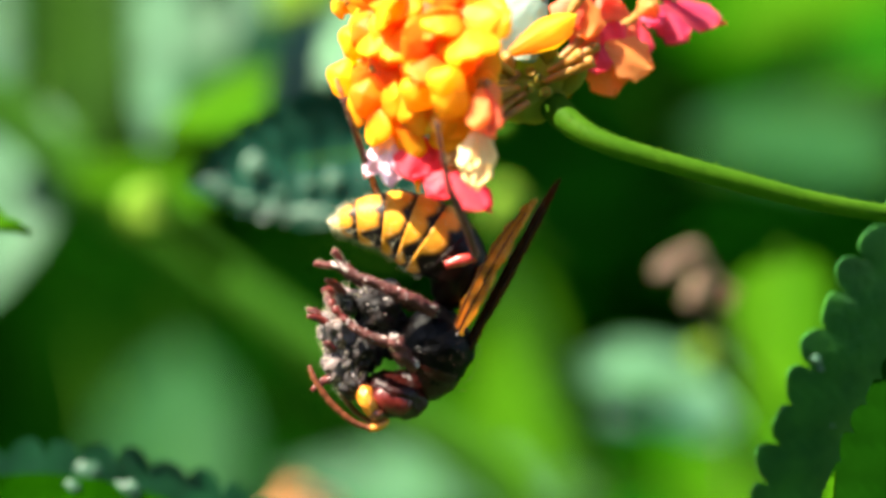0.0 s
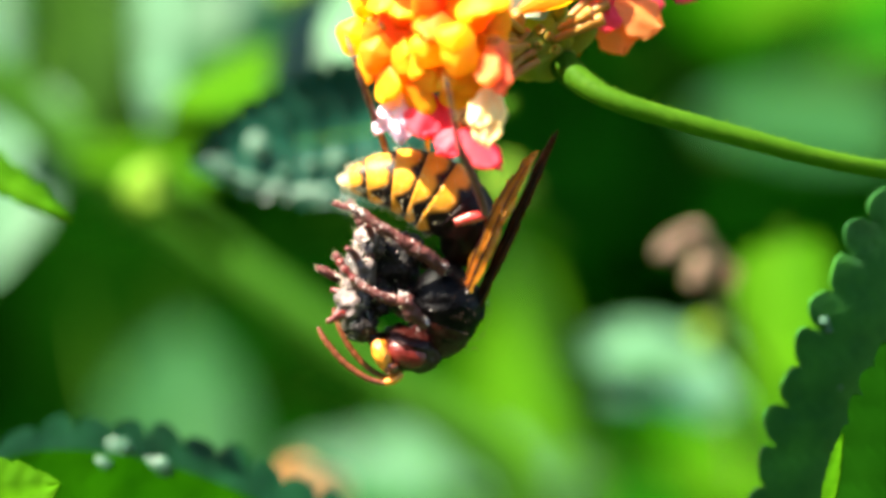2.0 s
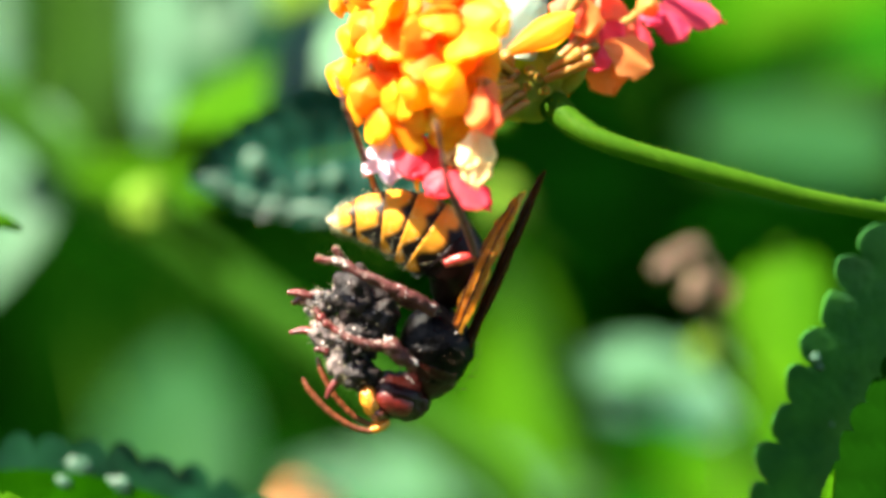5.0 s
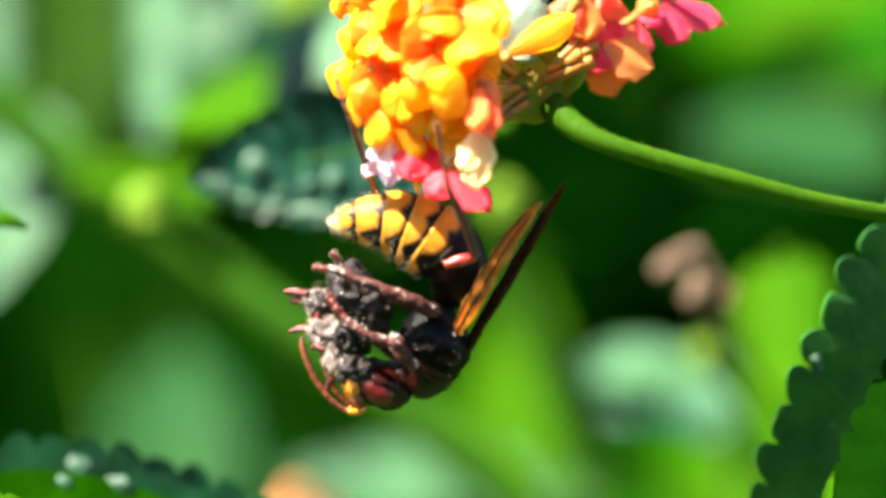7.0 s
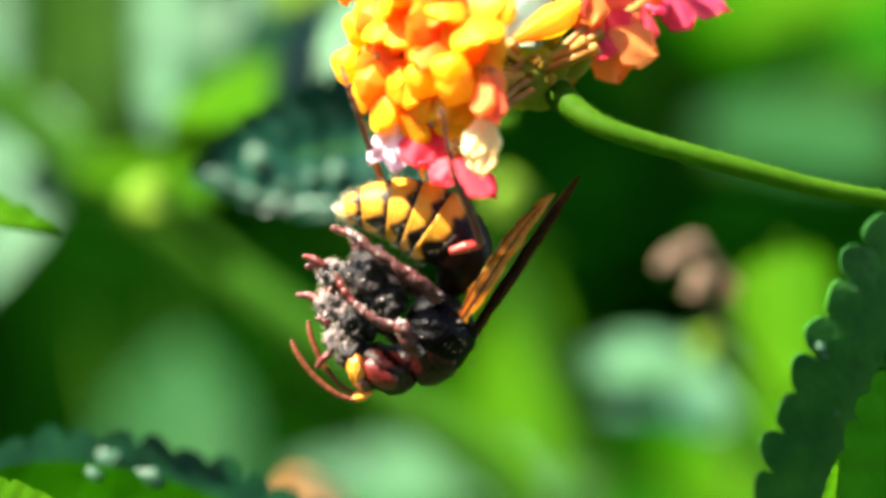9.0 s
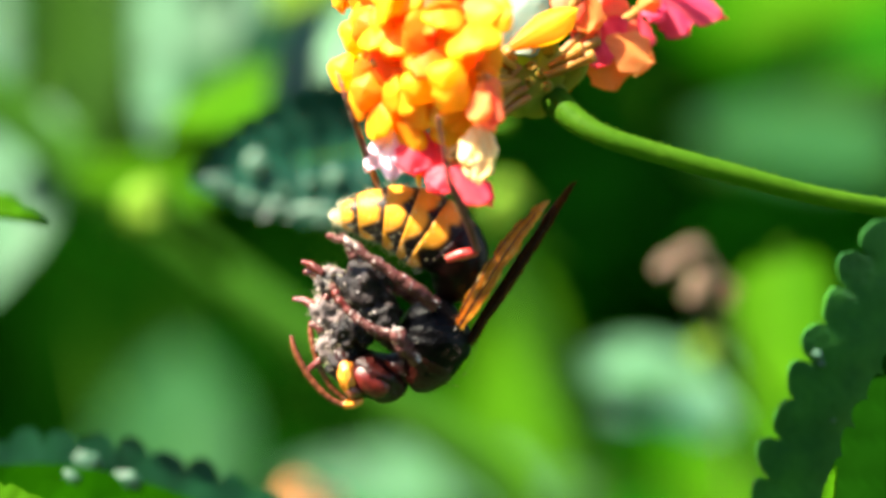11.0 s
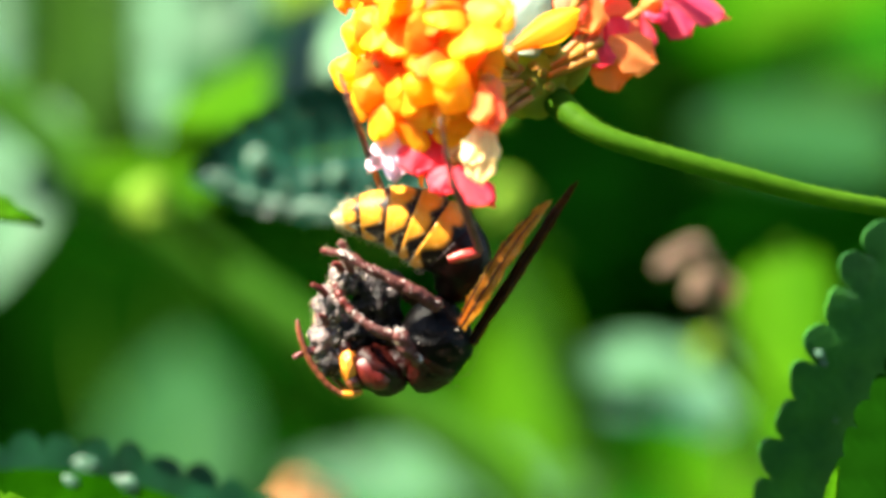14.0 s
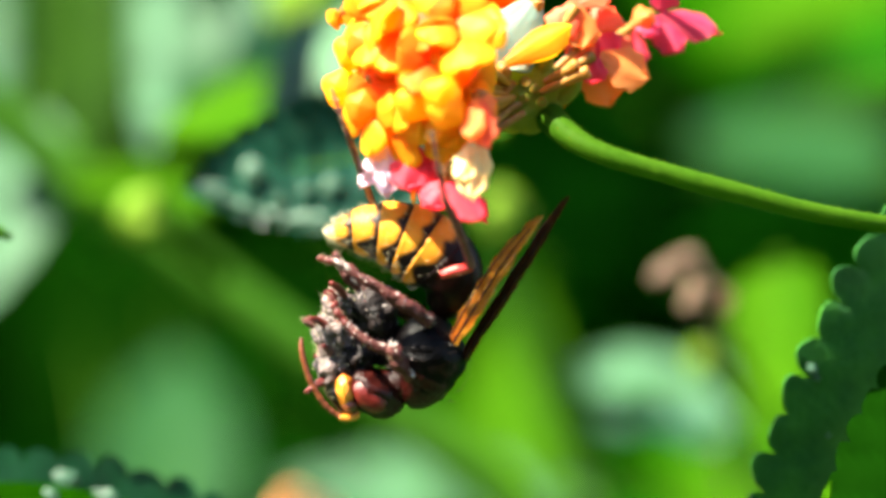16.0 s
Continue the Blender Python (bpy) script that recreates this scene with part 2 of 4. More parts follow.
def leaf_mesh(L, half, teeth=16, amp=0.9, nu=None, nv=6, fold=0.15, droop=0.15, rug=0.25, seed=0, peak=0.55, rim=0.0):
    """A scalloped, quilted blade along +x, face up, with thickness."""
    rng = random.Random(seed)
    nu = nu or teeth * 7
    vs, cols, fs = [], [], []
    top = (0.42 ** peak) * (0.58 ** 0.85)
    ph = rng.uniform(0, 6)
    for side in (0, 1):
        for i in range(nu + 1):
            u = i / nu
            h = half * (u ** peak) * ((1 - u) ** 0.85) / top
            tooth = 0.0
            if teeth:
                tooth = amp * (math.sin(math.pi * (teeth * u % 1) ** 0.88) ** 0.5 - 0.4) * min(1, h / (half * 0.4)) * (0.8 + 0.3 * math.sin(u * 37 + ph))
            h = max(h, 0.02)
            for j in range(-nv, nv + 1):
                v = j / nv
                v = math.copysign(abs(v) ** 0.6, v)
                y, x = v * h + tooth * abs(v) ** 7 * (1 if v > 0 else -1), u * L
                s = (x - 0.75 * abs(y)) / (L / 9.0)
                near = abs(math.sin(math.pi * s))
                z = fold * abs(y) - droop * L * u * u + rug * near * min(1, abs(v) * 4) * (1 - 0.5 * abs(v)) + rim * h * max(0.0, abs(v) - 0.7) ** 1.5
                z += 0.02 * L * noise.noise(Vector((u * 3 + seed, v * 1.3, 0.3))) 
                vein = max(math.exp(-(near / 0.16) ** 2) * 0.35, math.exp(-(abs(y) / 0.35) ** 2) * 0.7)
                vs.append((x * MM, y * MM, (z - side * 0.22) * MM))
                g = 1 + 0.6 * vein
                cols.append((g, g, g * 0.9, 1))
    k, off = 2 * nv + 1, (nu + 1) * (2 * nv + 1)
    for i in range(nu):
        for j in range(k - 1):
            a = i * k + j
            fs.append((a, a + k, a + k + 1, a + 1))
            fs.append((off + a, off + a + 1, off + a + k + 1, off + a + k))
        for a, b in ((i * k, i * k + k), (i * k + k - 1 + k, i * k + k - 1)):
            fs.append((a, off + a, off + b, b))
    me = bpy.data.meshes.new("blade")
    me.from_pydata(vs, [], fs)
    me.set_sharp_from_angle(angle=radians(50))
    ca = me.color_attributes.new("Pattern", "FLOAT_COLOR", "POINT")
    ca.data.foreach_set("color", np.array(cols, "f").ravel())
    me.polygons.foreach_set("use_smooth", [True] * len(me.polygons))
    return me


def at_depth(px, py, d):
    """Where the line through a spot of the flower's plane lies d mm behind it."""
    k = (EYE + d) / EYE
    return Vector(((px - 784) / 25 * k, d, (441 - py) / 25 * k))


def leaf(name, base, tip, width, mat, label, facing=(0, -0.6, 0.8), group="", petiole=0.18, **kw):
    """A leaf thing from its stalk's end to its tip, in mm, with its upper face to facing."""
    base, tip = Vector(base), Vector(tip)
    ob = thing(name, base, label, "leaf", group)
    x = (tip - base).normalized()
    z = Vector(facing)
    z = (z - x * z.dot(x)).normalized()
    m = Matrix((x, z.cross(x), z)).transposed().to_4x4()
    L = (tip - base).length
    me = leaf_mesh(L, width / 2, **kw)
    bl = place("blade", me, mat, ob, base)
    bl.matrix_basis = m
    bm = bmesh.new()
    dr, fo = kw.get("droop", 0.15), kw.get("fold", 0.15)
    tube(bm, [(-petiole * L, 0, 0.02 * L, 0.028 * L), (0, 0, -0.2, 0.022 * L)] + [(u * L, 0, -dr * L * u * u - 0.25, 0.016 * L * (1 - u)) for u in (0.25, 0.5, 0.75, 0.97)], 8, 20)
    for v in bm.verts:
        v.co += base
    mr = part("midrib", bm, STEM, ob)
    mr.matrix_basis = m
    return ob


# ---- ground and hedge ----
bm = bmesh.new()
bmesh.ops.create_grid(bm, x_segments=40, y_segments=40, size=60)
for v in bm.verts:
    v.co.z = 0.05 * noise.noise(v.co * 0.4) - 0.03
me = bpy.data.meshes.new("ground")
bm.to_mesh(me)
bm.free()
me.materials.append(SOIL)
tagged(new("ground", me), "short dark grass under the bushes", "ground", kind="structure")


def hedge(name, count, lo, hi, size, mat, seed, label):
    """Many plain blades scattered through a box, joined."""
    rng = random.Random(seed)
    vs, fs = [], []
    prof = [(0, 0.02), (0.2, 0.32), (0.45, 0.4), (0.75, 0.24), (1, 0.01)]
    for _ in range(count):
        p = Vector([rng.uniform(a, b) for a, b in zip(lo, hi)])
        far = noise.noise(Vector((p.x * 0.006, p.y * 0.006, seed))) * 0.5 + 0.5
        p.z = lo[2] + (p.z - lo[2]) * (0.98 + 0.16 * far - 0.25 * (abs(2 * p.x - lo[0] - hi[0]) / (hi[0] - lo[0])) ** 4)
        L = rng.uniform(*size)
        m = Euler((rng.uniform(-1.1, 1.1), rng.uniform(-0.6, 1.0), rng.uniform(0, 6.28))).to_matrix()
        b = len(vs)
        for u, h in prof:
            for v in (-1, 0, 1):
                q = m @ Vector((u * L, v * h * L, 0.1 * L * abs(v) - 0.15 * L * u * u)) + p
                vs.append((q.x * MM, q.y * MM, (q.z + Z0) * MM))
        for i in range(4):
            for j in range(2):
                a = b + i * 3 + j
                fs.append((a, a + 3, a + 4, a + 1))
    me = bpy.data.meshes.new(name)
    me.from_pydata(vs, [], fs)
    me.materials.append(mat)
    me.polygons.foreach_set("use_smooth", [True] * len(me.polygons))
    return tagged(new(name, me), label, "foliage", kind="stuff")


hedge("hedge_foliage", 6500, (-900, 560, -590), (900, 1100, 420), (70, 120), LEAF_SHADE, 15, "dense dark green leaves of the bush behind the flower")
hedge("hedge_back", 4000, (-1300, 1120, -590), (1300, 1450, 540), (90, 150), LEAF_SHADE, 28, "dark green leaves deep in the bush")
# added above the view, unseen, to keep the sun off the hedge
hedge("overhead_shade", 1300, (-900, 500, 190), (900, 1000, 430), (60, 110), LEAF_SHADE, 6, "unseen green leaves added overhead to shade the bush behind")
# added behind the lens, never in view: less sky fill, some green bounce
hedge("sky_screen", 3000, (-1200, -1300, -590), (1200, -900, 500), (70, 120), LEAF_SHADE, 7, "unseen green leaves added behind the camera to cut sky light")
# ---- leaves near the flower and the bush behind it ----
def spot_leaf(px0, py0, px1, py1, d0, d1, width, mat, label, facing, name="leaf", group="", **kw):
    return leaf(name, at_depth(px0, py0, d0), at_depth(px1, py1, d1), width, mat, label, facing, group, **kw)


LEAF_EDGE = spot_leaf(1850, 255, 1334, 1175, 11, 8, 18.4, LEAF_DARK, "dark green scalloped leaf beside the flower stalk, in shade",
                      (0.3, -0.95, -0.32), teeth=15, nu=180, amp=1.9, fold=0.02, droop=0.04, rug=0.2, seed=1)
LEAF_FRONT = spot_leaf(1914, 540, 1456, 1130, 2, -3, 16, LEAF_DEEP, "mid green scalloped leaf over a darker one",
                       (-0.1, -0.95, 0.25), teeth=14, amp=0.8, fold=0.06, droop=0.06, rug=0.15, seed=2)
LEAF_CORNER = spot_leaf(-150, 1007, 800, 1124, 14, 21, 20.5, LEAF_LOW, "dark bluish green scalloped leaf swaying low in the breeze",
                        (0.1, -0.97, 0.2), teeth=15, nu=180, nv=8, amp=1.5, fold=0.04, droop=0.04, rug=0.15, seed=3, peak=0.35)
LEAF_SIDE = spot_leaf(-460, 85, 42, 378, 20, 12, 6.0, LEAF_LIME, "bright green pointed leaf that swings in the wind",
                      (0.1, -0.5, 0.9), teeth=12, amp=0.5, fold=0.1, droop=0.05, rug=0.3, seed=4)
LEAF_UNDER = spot_leaf(-175, 1046, 760, 1172, 9, 15, 20, LEAF_MID, "plain green leaf overlapping a dark scalloped one",
                       (0.1, -0.95, 0.3), teeth=0, nu=60, fold=0.05, droop=0.04, rug=0.15, seed=9, peak=0.35)
LEAF_LOWEST = spot_leaf(-260, 1040, 90, 925, 2, 0, 9, LEAF_LIME, "lime green leaf that the gust lifts into view",
                        (0.2, -0.9, 0.4), teeth=10, amp=0.4, fold=0.1, droop=0.05, rug=0.2, seed=12)
LEAF_YOUNG = spot_leaf(1446, 1000, 1470, 836, -3, -4, 1.2, LEAF_LIME, "small bright lime leaf tip between two larger leaves",
                       (-0.4, -0.6, 0.7), teeth=6, amp=0.1, fold=0.3, droop=0.05, rug=0.05, seed=10)
LEAF_BEHIND = spot_leaf(820, 240, 330, 318, 33, 29, 11.4, LEAF_TEAL, "large dark bluish leaf with painted glints along its scalloped rim, behind the flower",
                        (0.0, -1.0, 0.05), teeth=15, amp=1.0, fold=0.08, droop=0.1, rug=0.5, seed=5, rim=0.8)


# pale blobs painted as glints on the low leaves and the edge leaf
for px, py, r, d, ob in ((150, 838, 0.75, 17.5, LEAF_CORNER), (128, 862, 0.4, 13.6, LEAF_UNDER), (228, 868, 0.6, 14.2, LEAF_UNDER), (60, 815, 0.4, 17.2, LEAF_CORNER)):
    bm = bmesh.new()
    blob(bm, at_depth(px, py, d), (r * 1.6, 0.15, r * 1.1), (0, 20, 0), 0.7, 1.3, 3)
    part("glint_spot", bm, LEAF_GLINT, ob, "pale spot standing for a glint on the leaf")
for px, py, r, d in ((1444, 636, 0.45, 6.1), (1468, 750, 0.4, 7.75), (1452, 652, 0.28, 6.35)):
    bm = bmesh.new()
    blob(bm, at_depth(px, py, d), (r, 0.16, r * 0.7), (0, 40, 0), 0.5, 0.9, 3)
    part("glint_spot", bm, LEAF_GLINT, LEAF_EDGE, "pale spot standing for a glint on the leaf")
# pale blobs put glints into the colour of its face and lower rim teeth
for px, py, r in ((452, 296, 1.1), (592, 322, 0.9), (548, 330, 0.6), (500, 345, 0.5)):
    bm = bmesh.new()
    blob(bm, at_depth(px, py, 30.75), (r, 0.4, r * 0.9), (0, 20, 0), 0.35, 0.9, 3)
    part("glint_spot", bm, LEAF_GLINT, LEAF_BEHIND, "pale spot standing for a glint on the leaf")
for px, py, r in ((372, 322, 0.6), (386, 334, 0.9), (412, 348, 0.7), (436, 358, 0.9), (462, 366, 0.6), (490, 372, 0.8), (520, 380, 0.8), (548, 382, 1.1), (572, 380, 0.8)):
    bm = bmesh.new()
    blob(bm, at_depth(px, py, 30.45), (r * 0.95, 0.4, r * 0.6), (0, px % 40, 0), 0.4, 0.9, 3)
    part("tooth", bm, LEAF_GLINT, LEAF_BEHIND, "rim tooth with its glint put into a pale colour")


def back_leaf(bx, by, tx, ty, d, wide, mat, facing, label, lean=0.8):
    """A leaf of the bush d mm behind the flower, from stalk end to tip, wide by the flower's measure."""
    seed = int(bx * 7 + by * 3 + d)
    return leaf("leaf", at_depth(bx, by, d), at_depth(tx, ty, d + lean * (by - ty) / 25 * (EYE + d) / EYE), wide / 25 * (EYE + d) / EYE, mat, label, facing,
                "leaves of the bush behind", teeth=14, amp=0.8, nu=56, nv=4, fold=0.12, droop=0.08, rug=0.5, seed=seed)


UP, SHY = (0, -0.6, 0.8), (0, -0.95, 0.25)
SHEEN, LIT, SOFT = "leaf with a bright sheen put into its pale colour", "lime green leaf lit through by the sun", "soft green leaf of the bush behind"
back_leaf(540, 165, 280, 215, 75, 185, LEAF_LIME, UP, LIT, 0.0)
back_leaf(310, -170, 262, 245, 120, 100, LEAF_SHEEN, UP, SHEEN)
back_leaf(540, -30, 300, 100, 125, 125, LEAF_SHEEN, (0, -0.8, 0.6), SHEEN, 0.2)
back_leaf(590, 20, 490, 290, 80, 150, LEAF_LOW, (0.4, -0.85, -0.2), "dark bluish green leaf high in the bush")
back_leaf(420, 60, 330, 190, 150, 120, LEAF_PALE, SHY, SOFT)
back_leaf(140, -180, 160, 270, 170, 205, LEAF_OLIVE, UP, SOFT)
back_leaf(-60, -140, -10, 230, 190, 100, LEAF_SHEEN, UP, SHEEN)
back_leaf(60, 190, -40, 525, 110, 190, LEAF_SHEEN, UP, "broad leaf with its sheen put into a pale green colour")
back_leaf(400, 345, 110, 300, 66, 105, LEAF_LIME, SHY, "green leaf at a stem node")
back_leaf(290, 980, 320, 590, 250, 270, LEAF_PALE, SHY, "soft green leaf far back in the bush")
back_leaf(1030, 890, 480, 830, 230, 170, LEAF_SHEEN, UP, "leaf far back in the bush, its sheen put into a pale colour")
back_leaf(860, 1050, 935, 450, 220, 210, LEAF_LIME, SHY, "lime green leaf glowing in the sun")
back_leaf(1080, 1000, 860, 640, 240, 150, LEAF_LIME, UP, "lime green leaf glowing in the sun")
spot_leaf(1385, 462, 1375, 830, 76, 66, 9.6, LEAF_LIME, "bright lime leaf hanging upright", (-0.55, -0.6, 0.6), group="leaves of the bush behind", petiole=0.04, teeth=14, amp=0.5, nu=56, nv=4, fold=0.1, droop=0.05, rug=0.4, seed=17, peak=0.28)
back_leaf(1215, 660, 1000, 650, 112, 135, LEAF_SHEEN, UP, "leaf with its sheen put into a pale mint colour", 0.3)
back_leaf(1245, 780, 1240, 600, 125, 130, LEAF_SHEEN, UP, "leaf with its sheen put into a pale mint colour")
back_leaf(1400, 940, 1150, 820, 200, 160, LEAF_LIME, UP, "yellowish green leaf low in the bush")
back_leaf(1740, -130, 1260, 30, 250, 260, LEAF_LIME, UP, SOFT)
back_leaf(1760, 160, 1230, 250, 260, 250, LEAF_OLIVE, UP, SOFT)
back_leaf(1200, -200, 1300, 120, 300, 220, LEAF_MID, SHY, SOFT)
back_leaf(650, -10, 578, 235, 52, 120, LEAF_SHEEN, (-0.3, -0.7, 0.6), SHEEN)
back_leaf(640, 10, 420, 170, 100, 200, LEAF_LOW, SHY, "dark bluish green leaf high in the bush", 0.0)
# the darkest of these leaves paint the shaded depths of the bush
back_leaf(200, 830, 120, 390, 300, 340, LEAF_UNLIT, SHY, SOFT)
back_leaf(330, 720, 260, 380, 290, 190, LEAF_UNLIT, SHY, SOFT)
back_leaf(700, 420, 380, 470, 260, 170, LEAF_UNLIT, SHY, SOFT)
back_leaf(680, 800, 440, 640, 280, 190, LEAF_UNLIT, SHY, SOFT)
back_leaf(1600, 290, 1220, 210, 230, 240, LEAF_PALE, UP, SOFT)
back_leaf(1150, 180, 1010, 80, 240, 170, LEAF_UNLIT, UP, SOFT)
back_leaf(1300, 748, 1050, 730, 108, 60, LEAF_TEAL, UP, "bluish green leaf under a pale one")
back_leaf(1330, 860, 1120, 700, 330, 240, LEAF_MID, SHY, SOFT)


def far_stem(pts, d, r, label):
    q = [at_depth(x, y, d) for x, y in pts]
    ob = thing("stem", q[0], label, "stem")
    bm = bmesh.new()
    tube(bm, [(*p, r) for p in q], 10, 90)
    part("stalk", bm, STEM_FAR, ob)
    for i, p in enumerate(q[2:3]):
        bm = bmesh.new()
        blob(bm, p, (r * 1.35, r * 1.3, r * 1.1), (0, 40, 0), 0.2, 1.0, 3)
        nd = part("node", bm, STEM_FAR, ob, "swollen node")
        bm = bmesh.new()
        up = Vector((0.5 if i % 2 else -0.4, 0.3, 0.9)) * r
        tube(bm, [(*p, r * 0.5), (*(p + up * 1.5), r * 0.4), (*(p + up * 3 + Vector((0, 1, 0)) * r), r * 0.25)], 8, 10)
        part("leaf_stalk", bm, STEM_FAR, nd)
    return ob


far_stem([(-60, 150), (50, 235), (160, 330), (290, 420), (450, 540), (700, 720), (900, 880), (1010, 1150), (1050, 1600), (1080, 2400), (1092, 3900), (1098, 6400), (1100, 9600)], 98, 2.6, "long green stem slanting through the bush")
far_stem([(880, 480), (960, 640), (1060, 900), (1075, 1250), (1085, 1800), (1092, 2900), (1096, 4800), (1099, 7800), (1100, 11300)], 170, 2.2, "green stem rising in the bush")


def far_bloom(px, py, d, spread, count, r, mat, label, name, seed):
    rng = random.Random(seed)
    c = at_depth(px, py, d)
    ob = thing(name, c, label, "flower")
    bm = bmesh.new()
    tube(bm, [(c.x, c.y, c.z, 0.8), (c.x + 2, c.y + 3, c.z - 2, 0.9), (c.x + 6, c.y + 14, c.z - 6, 1.0)], 8, 12)
    part("stalk", bm, STEM, ob)
    for i in range(count):
        a = 6.28 * i / count + rng.uniform(-0.4, 0.4)
        bm = bmesh.new()
        p = c + Vector((math.cos(a) * spread, rng.uniform(-1, 1) * spread * 0.5, math.sin(a) * spread))
        blob(bm, p, (r, r * 0.8, r * 1.1), (0, rng.uniform(-40, 40), 0), 0.3, 1.2, 2)
        part("floret", bm, mat, ob)


wc = at_depth(1225, 490, 50)
WITHERED = thing("withered_flower", wc, "withered tan lantana flower head on its stalk", "flower")
for px, py, r, sq in ((1178, 470, 1.25, 0.9), (1222, 446, 1.3, 0.8), (1228, 512, 1.3, 1.2), (1288, 512, 0.8, 0.7), (1265, 495, 0.7, 0.9), (1196, 448, 0.8, 1.0), (1160, 478, 0.7, 1.1), (1244, 470, 0.9, 0.7), (1212, 528, 0.7, 0.8), (1284, 530, 0.6, 1.3)):
    c = at_depth(px + 6, py + 5, 50)
    bm = bmesh.new()
    blob(bm, c, (r * 0.82, r * 0.7, r * 0.84 * sq), (0, px % 50, 0), 0.5, 0.8, 3)
    part("floret", bm, DRY_DARK if px > 1270 else DRY, WITHERED)
bm = bmesh.new()
tube(bm, [(*wc, 0.5), (*at_depth(1262, 530, 52), 0.5), (*at_depth(1278, 575, 80), 0.5), (*at_depth(1290, 660, 150), 0.6), (*at_depth(1310, 900, 170), 0.8)], 8, 16)
part("stalk", bm, DRY, WITHERED)
far_bloom(535, 934, 80, 2.6, 7, 1.9, PETAL_FAR, "orange lantana flower head far back", "distant_flower", 6)
far_bloom(1243, 628, 85, 0.5, 4, 0.95, BUD, "yellowish green flower bud", "flower_bud", 7)
far_bloom(262, 372, 62, 1.1, 6, 1.6, BUD, "yellowish green bud cluster at a stem node", "flower_bud", 8)
far_bloom(892, 372, 90, 1.2, 5, 1.6, BUD, "yellowish green bud cluster behind the flower", "flower_bud", 9)
far_bloom(528, 2, 90, 1.3, 5, 2.0, BUD, "yellowish green bud cluster high in the bush", "flower_bud", 10)


def twig(px, py, d, lift):
    """A thin twig that carries a leaf, out of the bush behind."""
    a, b = at_depth(px, py, d), at_depth(px, py - lift, 640)
    ob = thing("twig", a, "thin green twig out of the bush", "twig", "twigs of the bush behind")
    bm = bmesh.new()
    tube(bm, [(*a, 0.9), (*(a.lerp(b, 0.4) + Vector((2, 0, 3))), 1.3), (*b, 1.8)], 8, 24)
    part("stalk", bm, STEM_FAR, ob)


for px, py, d, lift in ((120, -180, 170, 120), (-60, -140, 190, 120), (390, -170, 125, 120), (520, -120, 140, 150), (1740, -130, 250, 120), (1330, 860, 330, -160), (1400, 940, 200, -160), (-190, 440, 110, 0)):
    twig(px, py, d, lift)
# ---- the lantana flower head with its stalk ----
HEAD = Vector((6.0, 1.0, 11.5))
FLOWER = thing("lantana_flower", HEAD, "orange, yellow and pink lantana flower head on a green stalk", "flower")

bm = bmesh.new()
STALK = [(6.9, 1.6, 11.2, 1.5), (7.7, 0.5, 10.3, 1.15), (9.15, -1.2, 8.72, 0.92), (11.25, -2.4, 7.45, 0.74), (14.8, -2.7, 6.3, 0.72), (20.3, -2.5, 4.8, 0.72), (26.0, -1.5, 3.38, 0.66), (31.4, 0.2, 2.5, 0.62), (37, 3, 1.8, 0.7), (48, 8, -2, 0.9), (62, 20, -14, 1.1), (70, 30, -40, 1.3), (74, 38, -85, 1.6), (75, 44, -160, 1.9), (75, 48, -280, 2.2), (74, 52, -430, 2.6), (72, 56, -598, 3.0)]
tube(bm, STALK, 20, 160, rough=0.05)
part("stalk", bm, STEM, FLOWER)
rng = random.Random(11)
bm, spots = bmesh.new(), []
run = curve(STALK[:10], 200)
for _ in range(1100):
    i = rng.randrange(22, 190)
    p, q = Vector(run[i][:3]), Vector(run[i + 1][:3])
    d = (Matrix.Rotation(rng.uniform(0, 6.28), 3, (q - p).normalized()) @ (q - p).orthogonal()).normalized()
    spots.append((p + d * run[i][3] * 0.96, d + (q - p).normalized() * rng.uniform(-0.5, 0.5)))
hairs(bm, spots, 0.3, 0.032, rng)
tagged(part("hairs", bm, STEM, FLOWER, "fine short hairs on the stalk"), kind="stuff")
bm = bmesh.new()
blob(bm, HEAD + Vector((0.1, -0.4, 0)), (3.4, 1.7, 2.4), (0, -30, 0), 0.3, 0.9, 4)
part("receptacle", bm, SEPAL, FLOWER, "knobbly olive green receptacle")


